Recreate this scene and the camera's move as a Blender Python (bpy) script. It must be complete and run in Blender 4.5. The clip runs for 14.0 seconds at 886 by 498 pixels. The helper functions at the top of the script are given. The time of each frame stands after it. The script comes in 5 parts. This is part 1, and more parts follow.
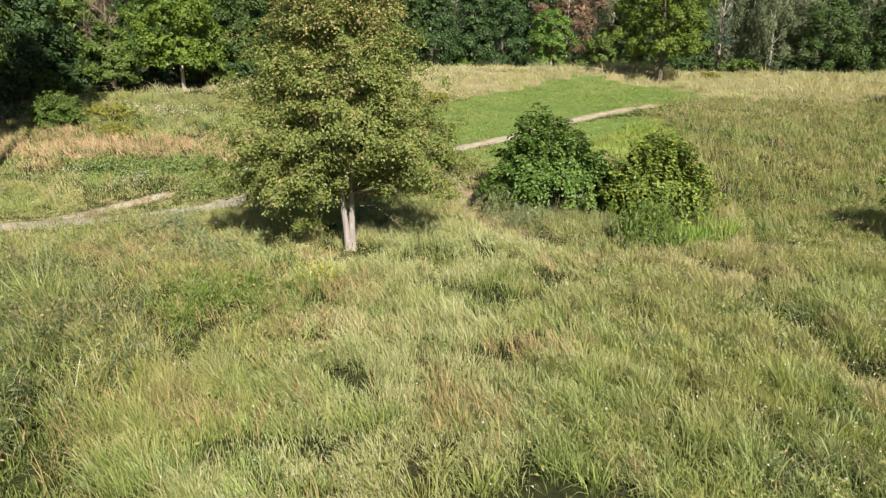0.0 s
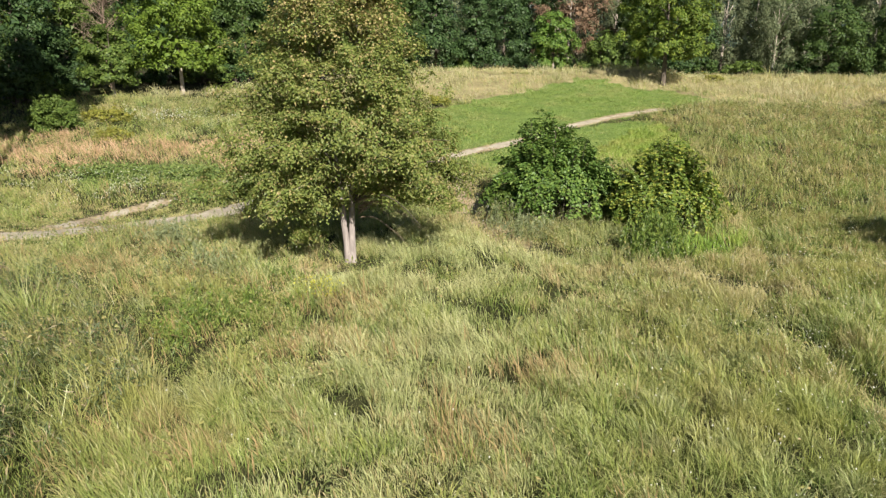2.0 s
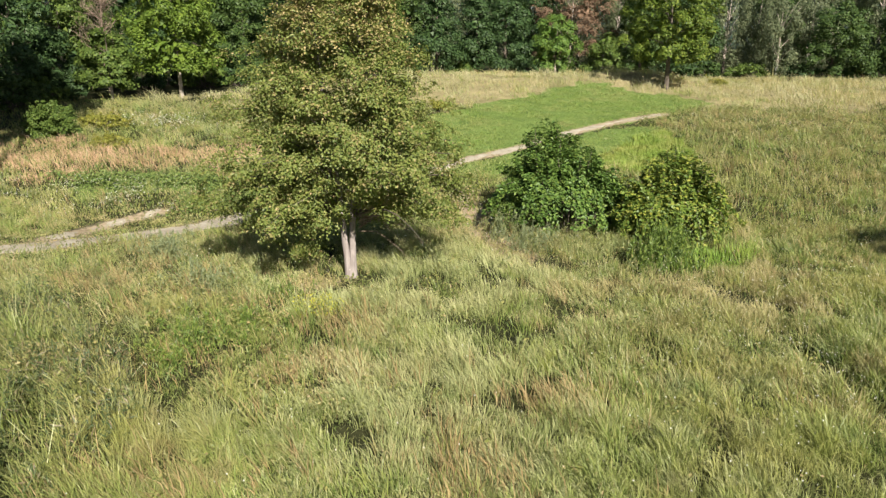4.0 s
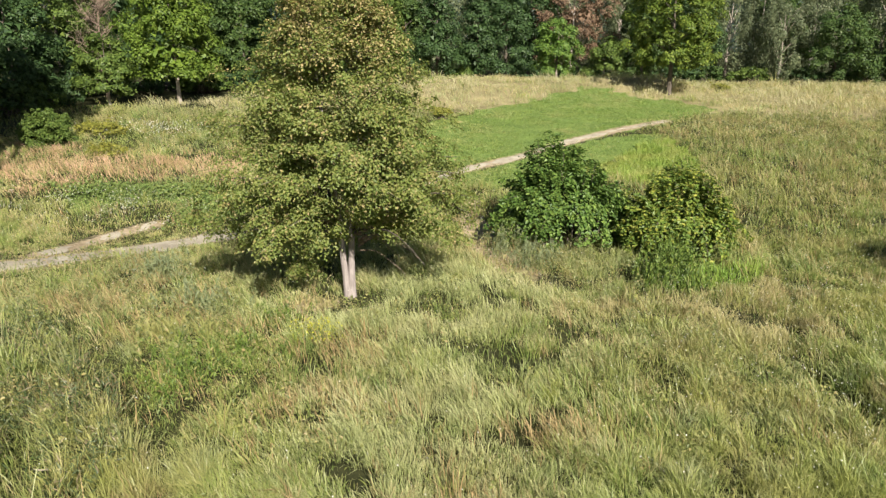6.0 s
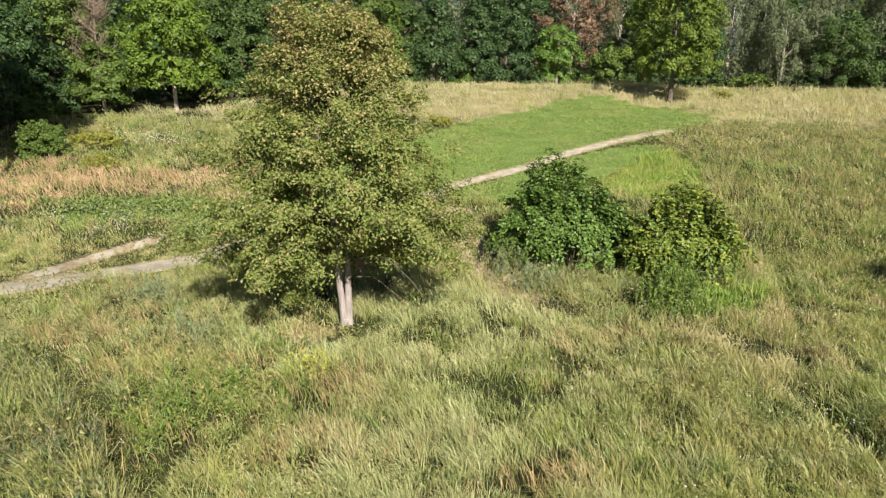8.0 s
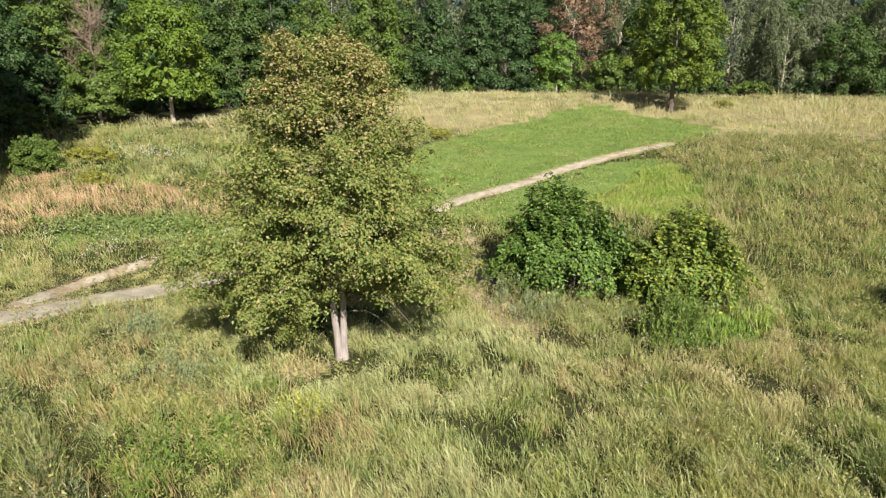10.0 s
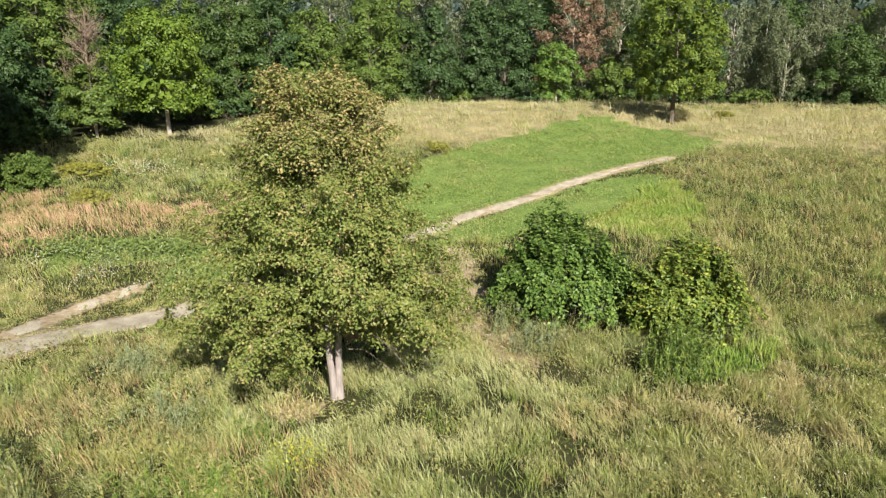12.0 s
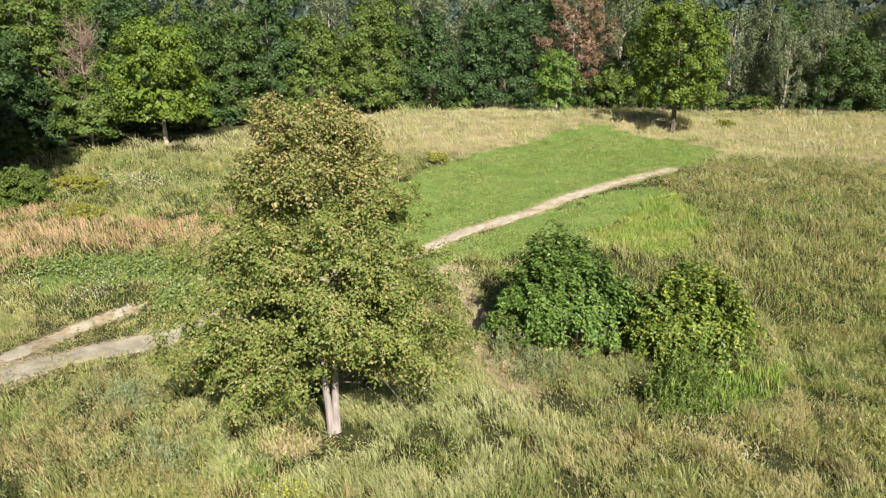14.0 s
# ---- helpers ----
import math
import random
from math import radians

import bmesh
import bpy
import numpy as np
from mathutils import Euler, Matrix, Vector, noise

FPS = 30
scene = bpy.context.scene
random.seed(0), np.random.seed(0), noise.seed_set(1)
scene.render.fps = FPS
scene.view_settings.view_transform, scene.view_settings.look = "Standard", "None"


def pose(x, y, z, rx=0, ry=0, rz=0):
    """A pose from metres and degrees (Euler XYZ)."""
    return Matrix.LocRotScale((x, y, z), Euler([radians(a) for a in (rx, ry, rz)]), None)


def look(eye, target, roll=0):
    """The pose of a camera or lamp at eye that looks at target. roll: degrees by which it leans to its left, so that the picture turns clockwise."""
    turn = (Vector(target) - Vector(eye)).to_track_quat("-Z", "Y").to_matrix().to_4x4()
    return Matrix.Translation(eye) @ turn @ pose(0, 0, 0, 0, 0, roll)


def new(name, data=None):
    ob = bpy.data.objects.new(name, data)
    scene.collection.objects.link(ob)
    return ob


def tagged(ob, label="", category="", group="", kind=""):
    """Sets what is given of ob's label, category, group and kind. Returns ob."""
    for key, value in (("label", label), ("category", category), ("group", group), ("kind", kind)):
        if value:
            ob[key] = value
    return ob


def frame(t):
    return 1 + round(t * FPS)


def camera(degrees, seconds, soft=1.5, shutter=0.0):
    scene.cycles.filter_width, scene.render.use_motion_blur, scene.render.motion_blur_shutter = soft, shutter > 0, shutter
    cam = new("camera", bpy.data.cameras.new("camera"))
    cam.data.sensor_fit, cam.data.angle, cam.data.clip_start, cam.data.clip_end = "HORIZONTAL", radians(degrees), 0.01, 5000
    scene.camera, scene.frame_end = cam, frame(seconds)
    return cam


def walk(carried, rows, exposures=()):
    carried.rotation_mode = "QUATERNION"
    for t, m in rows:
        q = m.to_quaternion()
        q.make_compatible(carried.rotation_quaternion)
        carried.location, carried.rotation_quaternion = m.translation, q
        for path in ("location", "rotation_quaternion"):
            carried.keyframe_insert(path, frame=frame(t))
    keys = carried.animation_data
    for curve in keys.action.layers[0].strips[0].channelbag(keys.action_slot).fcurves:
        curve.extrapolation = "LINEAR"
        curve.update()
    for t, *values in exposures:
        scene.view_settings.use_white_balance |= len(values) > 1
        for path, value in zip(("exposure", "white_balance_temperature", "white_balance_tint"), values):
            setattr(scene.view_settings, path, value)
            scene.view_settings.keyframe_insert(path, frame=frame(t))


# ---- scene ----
cam = camera(65.9, 14.0, soft=1.35)
PATH = [
    (0, (0.538, -0.928, 5.637), (0.112, 18.214, -0.141), 0.09),
    (0.5, (0.529, -0.795, 5.682), (0.100, 18.348, -0.097), 0.11),
    (1, (0.513, -0.659, 5.728), (0.081, 18.483, -0.051), 0.12),
    (1.5, (0.492, -0.522, 5.777), (0.057, 18.619, -0.003), 0.14),
    (2, (0.469, -0.384, 5.828), (0.032, 18.757, 0.047), 0.15),
    (2.5, (0.445, -0.245, 5.882), (0.006, 18.896, 0.101), 0.16),
    (3, (0.420, -0.105, 5.940), (-0.019, 19.037, 0.159), 0.16),
    (5.5, (0.335, 0.616, 6.321), (-0.105, 19.758, 0.541), 0.17),
    (6, (0.328, 0.765, 6.421), (-0.111, 19.907, 0.642), 0.17),
    (6.5, (0.324, 0.915, 6.531), (-0.113, 20.058, 0.753), 0.17),
    (7, (0.324, 1.068, 6.651), (-0.112, 20.211, 0.875), 0.17),
    (7.5, (0.326, 1.223, 6.782), (-0.108, 20.366, 1.007), 0.16),
    (8, (0.332, 1.379, 6.923), (-0.100, 20.523, 1.149), 0.16),
    (10.5, (0.375, 2.187, 7.758), (-0.042, 21.334, 1.995), 0.13),
    (11, (0.383, 2.352, 7.939), (-0.030, 21.499, 2.178), 0.12),
    (11.5, (0.389, 2.515, 8.119), (-0.020, 21.664, 2.361), 0.12),
    (12, (0.393, 2.678, 8.293), (-0.013, 21.827, 2.538), 0.11),
    (12.5, (0.393, 2.838, 8.457), (-0.008, 21.988, 2.705), 0.11),
    (13, (0.391, 2.994, 8.606), (-0.006, 22.146, 2.857), 0.10),
    (13.5, (0.385, 3.145, 8.734), (-0.008, 22.298, 2.989), 0.10),
    (14, (0.375, 3.289, 8.833), (-0.014, 22.443, 3.092), 0.10),
]
walk(cam, [(t, look(eye, target, roll)) for t, eye, target, roll in PATH], exposures=[(0, 0.93), (7, 0.98), (14, 1.07)])

# ---- daylight: low late-summer sun from behind the camera, slightly from its right ----
SUN_EL, SHADE_DIR = radians(36), Vector((-0.36, 0.93, 0.0)).normalized()
to_sun = Vector((-SHADE_DIR.x * math.cos(SUN_EL), -SHADE_DIR.y * math.cos(SUN_EL), math.sin(SUN_EL)))
world = bpy.data.worlds.new("sky")
scene.world = world
world.use_nodes = True
wn = world.node_tree
sky = wn.nodes.new("ShaderNodeTexSky")
sky.sky_type = "NISHITA"
sky.sun_disc = False
sky.sun_elevation = SUN_EL
sky.sun_rotation = math.atan2(to_sun.x, to_sun.y)
wn.links.new(sky.outputs["Color"], wn.nodes["Background"].inputs["Color"])
wn.nodes["Background"].inputs["Strength"].default_value = 0.042
sun_data = bpy.data.lights.new("sun", "SUN")
sun_data.energy, sun_data.angle, sun_data.color = 5.0, radians(0.55), (1.0, 0.935, 0.84)
sun = new("sun", sun_data)
sun.matrix_world = look(to_sun * 100, (0, 0, 0))


# ---- small tools ----
def value_noise(x, y, seed=0):
    """Smooth noise between -1 and 1 on a unit grid."""
    x, y = np.asarray(x, float), np.asarray(y, float)
    table = np.random.RandomState(seed + 11).rand(256, 256) * 2 - 1
    xi, yi = np.floor(x).astype(int), np.floor(y).astype(int)
    fx, fy = x - xi, y - yi
    fx, fy = fx * fx * (3 - 2 * fx), fy * fy * (3 - 2 * fy)
    a, b = table[xi % 256, yi % 256], table[(xi + 1) % 256, yi % 256]
    c, d = table[xi % 256, (yi + 1) % 256], table[(xi + 1) % 256, (yi + 1) % 256]
    return (a * (1 - fx) + b * fx) * (1 - fy) + (c * (1 - fx) + d * fx) * fy


def softplus(v):
    return np.log1p(np.exp(np.clip(v, -30, 30)))


def smooth(v, lo, hi):
    u = np.clip((np.asarray(v, float) - lo) / (hi - lo), 0, 1)
    return u * u * (3 - 2 * u)


def line_distance(x, y, line):
    """Distance of points from a broken line in plan."""
    x, y = np.asarray(x, float), np.asarray(y, float)
    best = np.full(x.shape, 1e9)
    for (ax, ay), (bx, by) in zip(line, line[1:]):
        dx, dy = bx - ax, by - ay
        u = np.clip(((x - ax) * dx + (y - ay) * dy) / (dx * dx + dy * dy), 0, 1)
        best = np.minimum(best, np.hypot(x - ax - u * dx, y - ay - u * dy))
    return best


def cells(x, y, size, seed):
    """Nearest centre of a jittered grid of clumps: offset from it, distance and the clump's own number."""
    rs = np.random.RandomState(seed + 500)
    jx, jy, num = rs.rand(256, 256), rs.rand(256, 256), rs.rand(256, 256)
    gx, gy = np.floor(x / size).astype(int), np.floor(y / size).astype(int)
    best, ox, oy, own = np.full(x.shape, 1e9), np.zeros(x.shape), np.zeros(x.shape), np.zeros(x.shape)
    for dx in (-1, 0, 1):
        for dy in (-1, 0, 1):
            ix, iy = (gx + dx) % 256, (gy + dy) % 256
            vx, vy = x - (gx + dx + jx[ix, iy]) * size, y - (gy + dy + jy[ix, iy]) * size
            d = np.hypot(vx, vy)
            near = d < best
            best = np.where(near, d, best)
            ox, oy, own = np.where(near, vx, ox), np.where(near, vy, oy), np.where(near, num[ix, iy], own)
    return ox, oy, best, own


def inside(x, y, corners):
    """Whether points lie in a plan polygon."""
    x, y = np.asarray(x, float), np.asarray(y, float)
    res = np.zeros(x.shape, bool)
    for (ax, ay), (bx, by) in zip(corners, corners[1:] + corners[:1]):
        cut = (ay > y) != (by > y)
        with np.errstate(divide="ignore", invalid="ignore"):
            res ^= cut & (x < (bx - ax) * (y - ay) / (by - ay) + ax)
    return res


def zone(x, y, corners, wobble=0.7, seed=3):
    """Polygon with a ragged edge."""
    return inside(x + wobble * value_noise(x * 0.9, y * 0.9, seed) + 0.5 * wobble * value_noise(x * 2.7, y * 2.7, seed + 1),
                  y + wobble * value_noise(x * 0.9, y * 0.9, seed + 2) + 0.5 * wobble * value_noise(x * 2.7, y * 2.7, seed + 4), corners)


# ---- plan of the place ----
MAIN_PATH = [(-3.0, 29.4), (-0.7, 31.6), (0.7, 33.5), (2.4, 34.9), (4.0, 36.1), (6.0, 38.0), (8.9, 39.9), (11.2, 41.4), (12.9, 42.8)]
SIDE_PATH = [(-15.0, 17.0), (-12.6, 19.2), (-11.8, 20.6), (-11.2, 21.7), (-10.6, 22.5), (-9.7, 23.0), (-8.4, 23.7), (-6.6, 25.2), (-4.6, 27.6), (-3.0, 29.4)]
FORK_PATH = [(-12.9, 21.2), (-12.8, 22.8), (-12.5, 24.2), (-11.9, 25.1), (-11.2, 25.8), (-10.5, 26.9), (-9.5, 28.1), (-8.6, 29.2)]
RUT_RIGHT = [(7.9, 14.9), (8.3, 13.6), (8.35, 12.6), (8.4, 11.6), (8.6, 10.1), (8.7, 8.0)]
TRACK_RIGHT = [(12.5, 31.6), (12.1, 29.6), (11.7, 27.7), (11.4, 26.3), (11.4, 24.3), (10.9, 22.5), (10.4, 20.7), (10.0, 19.5), (9.2, 17.6), (8.5, 16.2), (7.9, 14.9)]
RUT_LEFT = [(-8.6, 14.9), (-7.3, 13.8), (-6.2, 12.6), (-5.2, 11.5), (-4.6, 10.5), (-4.1, 9.8)]
OLD_RUT = [(-6.3, 9.9), (-5.7, 8.4), (-5.3, 7.0), (-5.2, 6.4)]
# dark gaps in the sward: x, y, radius
HOLLOWS = [(9.6, 15.9, 0.42), (7.4, 16.1, 0.30), (7.4, 14.4, 0.34), (8.0, 13.1, 0.38), (11.4, 17.8, 0.45), (6.4, 10.6, 0.30), (14.9, 23.8, 0.9), (3.6, 10.0, 0.20), (6.2, 9.6, 0.26),
           (6.8, 8.1, 0.34), (-7.0, 11.8, 0.42), (-6.4, 9.9, 0.38), (-5.2, 6.6, 0.35), (-4.2, 7.2, 0.3), (3.8, 16.3, 0.28), (10.9, 21.8, 0.34), (11.1, 23.2, 0.34), (11.4, 27.6, 0.36), (11.7, 28.9, 0.3),
           (-8.6, 12.6, 0.4), (-7.5, 14.2, 0.34), (-6.4, 13.0, 0.30), (-7.3, 12.2, 0.30), (-5.6, 10.6, 0.28), (-4.3, 10.3, 0.36), (-6.6, 10.3, 0.34), (-6.2, 9.3, 0.40), (8.1, 13.3, 0.34), (9.9, 15.4, 0.34), (11.5, 17.9, 0.40), (9.2, 17.5, 0.34), (16.1, 28.5, 0.4), (13.5, 25.4, 0.3), (21.9, 41.5, 0.7), (26.5, 45.8, 1.3), (9.0, 14.6, 0.3), (12.6, 20.4, 0.36), (5.0, 13.4, 0.2), (-2.3, 8.0, 0.22), (-0.9, 8.1, 0.2), (-5.4, 8.6, 0.35), (-4.7, 6.3, 0.65), (-3.8, 6.1, 0.55)]
DRY_TRAIL = [(0.2, 29.0), (0.7, 26.0), (1.2, 23.2), (1.7, 21.5), (2.1, 20.1), (3.6, 18.8), (5.4, 18.0), (6.8, 17.6), (7.8, 17.0)]
BARE_TRAIL = [(0.2, 29.0), (0.7, 26.0), (1.2, 23.2), (1.6, 21.6), (2.1, 20.2)]
LAWN = [(-6.5, 37.0), (-3.0, 41.2), (-0.6, 45.2), (4.0, 48.6), (9.6, 54.2), (15.0, 51.6), (18.2, 48.6), (14.4, 44.0), (12.4, 41.4), (8.9, 39.8), (4.2, 36.2), (0.7, 33.4), (-0.7, 31.2), (-3.6, 29.0), (-9.0, 29.0)]
LAWN_LOW = [(-1.4, 29.4), (0.7, 32.6), (4.0, 35.6), (8.9, 39.2), (11.8, 39.4), (9.6, 35.6), (6.4, 33.2), (3.0, 31.6), (0.6, 29.8)]
FRESH = [(6.2, 32.6), (9.4, 35.6), (11.8, 38.6), (11.9, 34.4), (10.6, 31.6), (8.4, 30.6)]
LEFT_GREEN = [(-16.2, 28.2), (-13.7, 29.9), (-10.4, 29.8), (-6.4, 30.0), (-6.6, 26.6), (-9.0, 26.4), (-10.5, 27.2), (-13.6, 27.2), (-15.5, 26.8)]
PINK = [(-24.0, 34.6), (-16.1, 34.4), (-10.4, 36.4), (-9.2, 30.8), (-14.2, 29.9), (-17.3, 28.0), (-23.0, 28.4)]
REED_BED = [(5.4, 19.4), (6.2, 20.6), (7.9, 20.9), (10.0, 22.0), (9.6, 20.6), (8.5, 19.7), (7.2, 19.1), (6.3, 18.7), (5.6, 18.7)]


def terrain(x, y):
    x, y = np.asarray(x, float), np.asarray(y, float)
    z = 0.1 * (3 * softplus((y - 27) / 3) - 3 * softplus((y - 55) / 3))
    z = z - 0.1 - 0.045 * np.clip(x, -18, 18) * (1 - smooth(y, 20, 38))
    z = z - 0.85 * np.exp(-(((x + 12.5) / 6) ** 2 + ((y - 24) / 4.5) ** 2))
    z = z + 0.9 * np.exp(-(((x - 2) / 13) ** 2) - ((y - 58) / 9) ** 2) + 0.55 * np.exp(-(((x + 24) / 8) ** 2) - ((y - 41) / 9) ** 2) + 0.5 * np.exp(-(((x - 11) / 7) ** 2 + ((y - 41) / 6) ** 2)) + 0.9 * np.exp(-(((x - 14.5) / 5.0) ** 2 + ((y - 57.0) / 2.6) ** 2))
    near = np.exp(-((np.hypot(x, y - 35) / 60) ** 2))
    z = z - near * 0.40 * np.exp(-((line_distance(x, y, RUT_RIGHT) / 0.42) ** 2)) - near * 0.20 * np.exp(-((line_distance(x, y, TRACK_RIGHT) / 0.4) ** 2)) - near * 0.42 * np.exp(-((line_distance(x, y, RUT_LEFT) / 0.5) ** 2)) - near * 0.2 * np.exp(-((line_distance(x, y, OLD_RUT) / 0.4) ** 2))
    lane = np.minimum(line_distance(x, y, MAIN_PATH), np.minimum(line_distance(x, y, SIDE_PATH), line_distance(x, y, FORK_PATH)))
    near = near * (0.1 + 0.9 * smooth(lane, 0.5, 1.8))
    z = z + near * (0.05 * value_noise(x / 0.9, y / 0.9, 5) + 0.10 * value_noise(x / 4.5, y / 4.5, 6))
    r = np.hypot(x, y)
    z = z + 0.17 * 12 * (softplus((r - 120) / 12) - softplus((r - 330) / 12)) * smooth(y, 60, 200)
    return z


def ground_z(x, y):
    return float(terrain(np.array([x]), np.array([y]))[0])


def mesh_data(name, verts, tris, mats, along=None, slots=None, rounded=False, clump=None):
    me = bpy.data.meshes.new(name)
    verts, tris = np.asarray(verts, np.float32), np.asarray(tris, np.int32)
    me.vertices.add(len(verts))
    me.vertices.foreach_set("co", verts.ravel())
    me.loops.add(tris.size)
    me.loops.foreach_set("vertex_index", tris.ravel())
    me.polygons.add(len(tris))
    me.polygons.foreach_set("loop_start", np.arange(0, tris.size, tris.shape[1], dtype=np.int32))
    if slots is not None:
        me.polygons.foreach_set("material_index", np.asarray(slots, np.int32))
    me.polygons.foreach_set("use_smooth", np.full(len(tris), rounded))
    if along is not None:
        me.attributes.new("along", "FLOAT", "POINT").data.foreach_set("value", np.asarray(along, np.float32))
    if clump is not None:
        me.attributes.new("clump", "FLOAT", "POINT").data.foreach_set("value", np.asarray(clump, np.float32))
    me.update(calc_edges=True)
    for m in mats:
        me.materials.append(m)
    return me


def part(name, me, parent, label=""):
    ob = new(name, me)
    ob.parent = parent
    return tagged(ob, label)


def thing(name, x, y, label, category, group="", z=None):
    ob = new(name)
    ob.location = (x, y, ground_z(x, y) if z is None else z)
    return tagged(ob, label, category, group)


def unit(v):
    return v / np.maximum(np.linalg.norm(v, axis=-1, keepdims=True), 1e-9)


def tube(points, radii, sides=7, rough=0.0, rng=None):
    """Tapered round limb along a line of points."""
    points, radii = np.asarray(points, float), np.asarray(radii, float)
    way = unit(np.gradient(points, axis=0))
    ref = np.where(np.abs(way[:, 2:3]) > 0.9, [[1.0, 0, 0]], [[0, 0, 1.0]])
    a = unit(np.cross(way, ref))
    b = np.cross(way, a)
    ang = np.linspace(0, 2 * np.pi, sides, endpoint=False)
    ring = a[:, None] * np.cos(ang)[None, :, None] + b[:, None] * np.sin(ang)[None, :, None]
    wob = 1 + (rough * rng.uniform(-1, 1, (len(points), sides, 1)) if rng is not None else 0)
    v = (points[:, None] + ring * radii[:, None, None] * wob).reshape(-1, 3)
    i, j = np.meshgrid(np.arange(len(points) - 1), np.arange(sides), indexing="ij")
    p, q = (i * sides + j).ravel(), (i * sides + (j + 1) % sides).ravel()
    f = np.concatenate([np.stack([p, q, q + sides], 1), np.stack([p, q + sides, p + sides], 1)])
    return v, f


def joined(pieces):
    vs, fs, n = [], [], 0
    for v, f in pieces:
        vs.append(v)
        fs.append(f + n)
        n += len(v)
    return np.concatenate(vs), np.concatenate(fs)


def leaf_mesh(c, n, size, rng, aspect=0.36, fold=0.12, droop=0.0):
    """Folded diamond leaves at c, facing n."""
    k = len(c)
    n = unit(n)
    a = rng.normal(size=(k, 3))
    a[:, 2] -= droop
    a = unit(a - n * (a * n).sum(1, keepdims=True))
    b = np.cross(n, a)
    s = np.asarray(size).reshape(-1, 1) * np.ones((k, 1))
    w = aspect * rng.uniform(0.8, 1.2, (k, 1))
    v = np.stack([c - a * s * 0.5, c + b * s * w + n * s * fold + a * s * 0.05, c + a * s * 0.5 - n * s * fold * 0.8, c - b * s * w + n * s * fold + a * s * 0.05], 1).reshape(-1, 3)
    base = np.arange(k)[:, None] * 4
    f = np.stack([base + [0, 1, 2], base + [0, 2, 3]], 1).reshape(-1, 3)
    return v, f


def leaflets(c, n, size, rng, wide=0.40, hang=0.0):
    """Small three-cornered leaves at c, facing n, for crowns further off."""
    k = len(c)
    n = unit(n)
    a = rng.normal(size=(k, 3))
    a[:, 2] -= hang
    a = unit(a - n * (a * n).sum(1, keepdims=True))
    b = np.cross(n, a)
    s = np.asarray(size).reshape(-1, 1) * np.ones((k, 1))
    v = np.stack([c + a * s * 0.55, c - a * s * 0.45 + b * s * wide, c - a * s * 0.45 - b * s * wide], 1).reshape(-1, 3)
    return v, np.arange(3 * k).reshape(-1, 3)


def puffs(centres, radius, per, rng, flat=0.75, out=None, stray=0.55):
    """Leaf places and facings clumped round centres."""
    k = len(centres)
    idx = np.repeat(np.arange(k), per)
    d = unit(rng.normal(size=(len(idx), 3)) + [0, 0, 0.25] + (0.35 * out[idx] if out is not None else 0))
    r = np.asarray(radius)[idx][:, None] * rng.uniform(0.45, 1.08, (len(idx), 1)) ** 0.8
    c = centres[idx] + d * r * [1, 1, flat]
    n = unit(d * 0.9 + rng.normal(size=d.shape) * stray + [0, 0, 0.35])
    return c, n


# ---- materials ----
def material(name):
    m = bpy.data.materials.new(name)
    m.use_nodes = True
    nt = m.node_tree
    return m, nt, nt.nodes["Principled BSDF"]


def add(nt, kind, **props):
    node = nt.nodes.new(kind)
    for key, value in props.items():
        node.inputs[key.replace("_", " ")].default_value = value
    return node


def noise_of(nt, scale, detail=3.0, coords="Object"):
    co = nt.nodes.new("ShaderNodeTexCoord")
    n = add(nt, "ShaderNodeTexNoise", Scale=scale, Detail=detail)
    nt.links.new(co.outputs[coords], n.inputs["Vector"])
    return n.outputs["Fac"]


def ramp(nt, fac, stops):
    r = nt.nodes.new("ShaderNodeValToRGB")
    while len(r.color_ramp.elements) < len(stops):
        r.color_ramp.elements.new(0.5)
    for e, (at, col) in zip(r.color_ramp.elements, stops):
        e.position, e.color = at, (*col, 1)
    nt.links.new(fac, r.inputs["Fac"])
    return r.outputs["Color"]


def mix(nt, fac, a, b, mode="MIX"):
    m = nt.nodes.new("ShaderNodeMix")
    m.data_type, m.blend_type = "RGBA", mode
    for sock, val in ((m.inputs[0], fac), (m.inputs[6], a), (m.inputs[7], b)):
        if isinstance(val, bpy.types.NodeSocket):
            nt.links.new(val, sock)
        else:
            sock.default_value = val if not isinstance(val, tuple) else (*val, 1)
    return m.outputs[2]


def maths(nt, op, a, b=0.0, clamp=False):
    m = nt.nodes.new("ShaderNodeMath")
    m.operation, m.use_clamp = op, clamp
    for sock, val in zip(m.inputs, (a, b)):
        if isinstance(val, bpy.types.NodeSocket):
            nt.links.new(val, sock)
        else:
            sock.default_value = val
    return m.outputs[0]


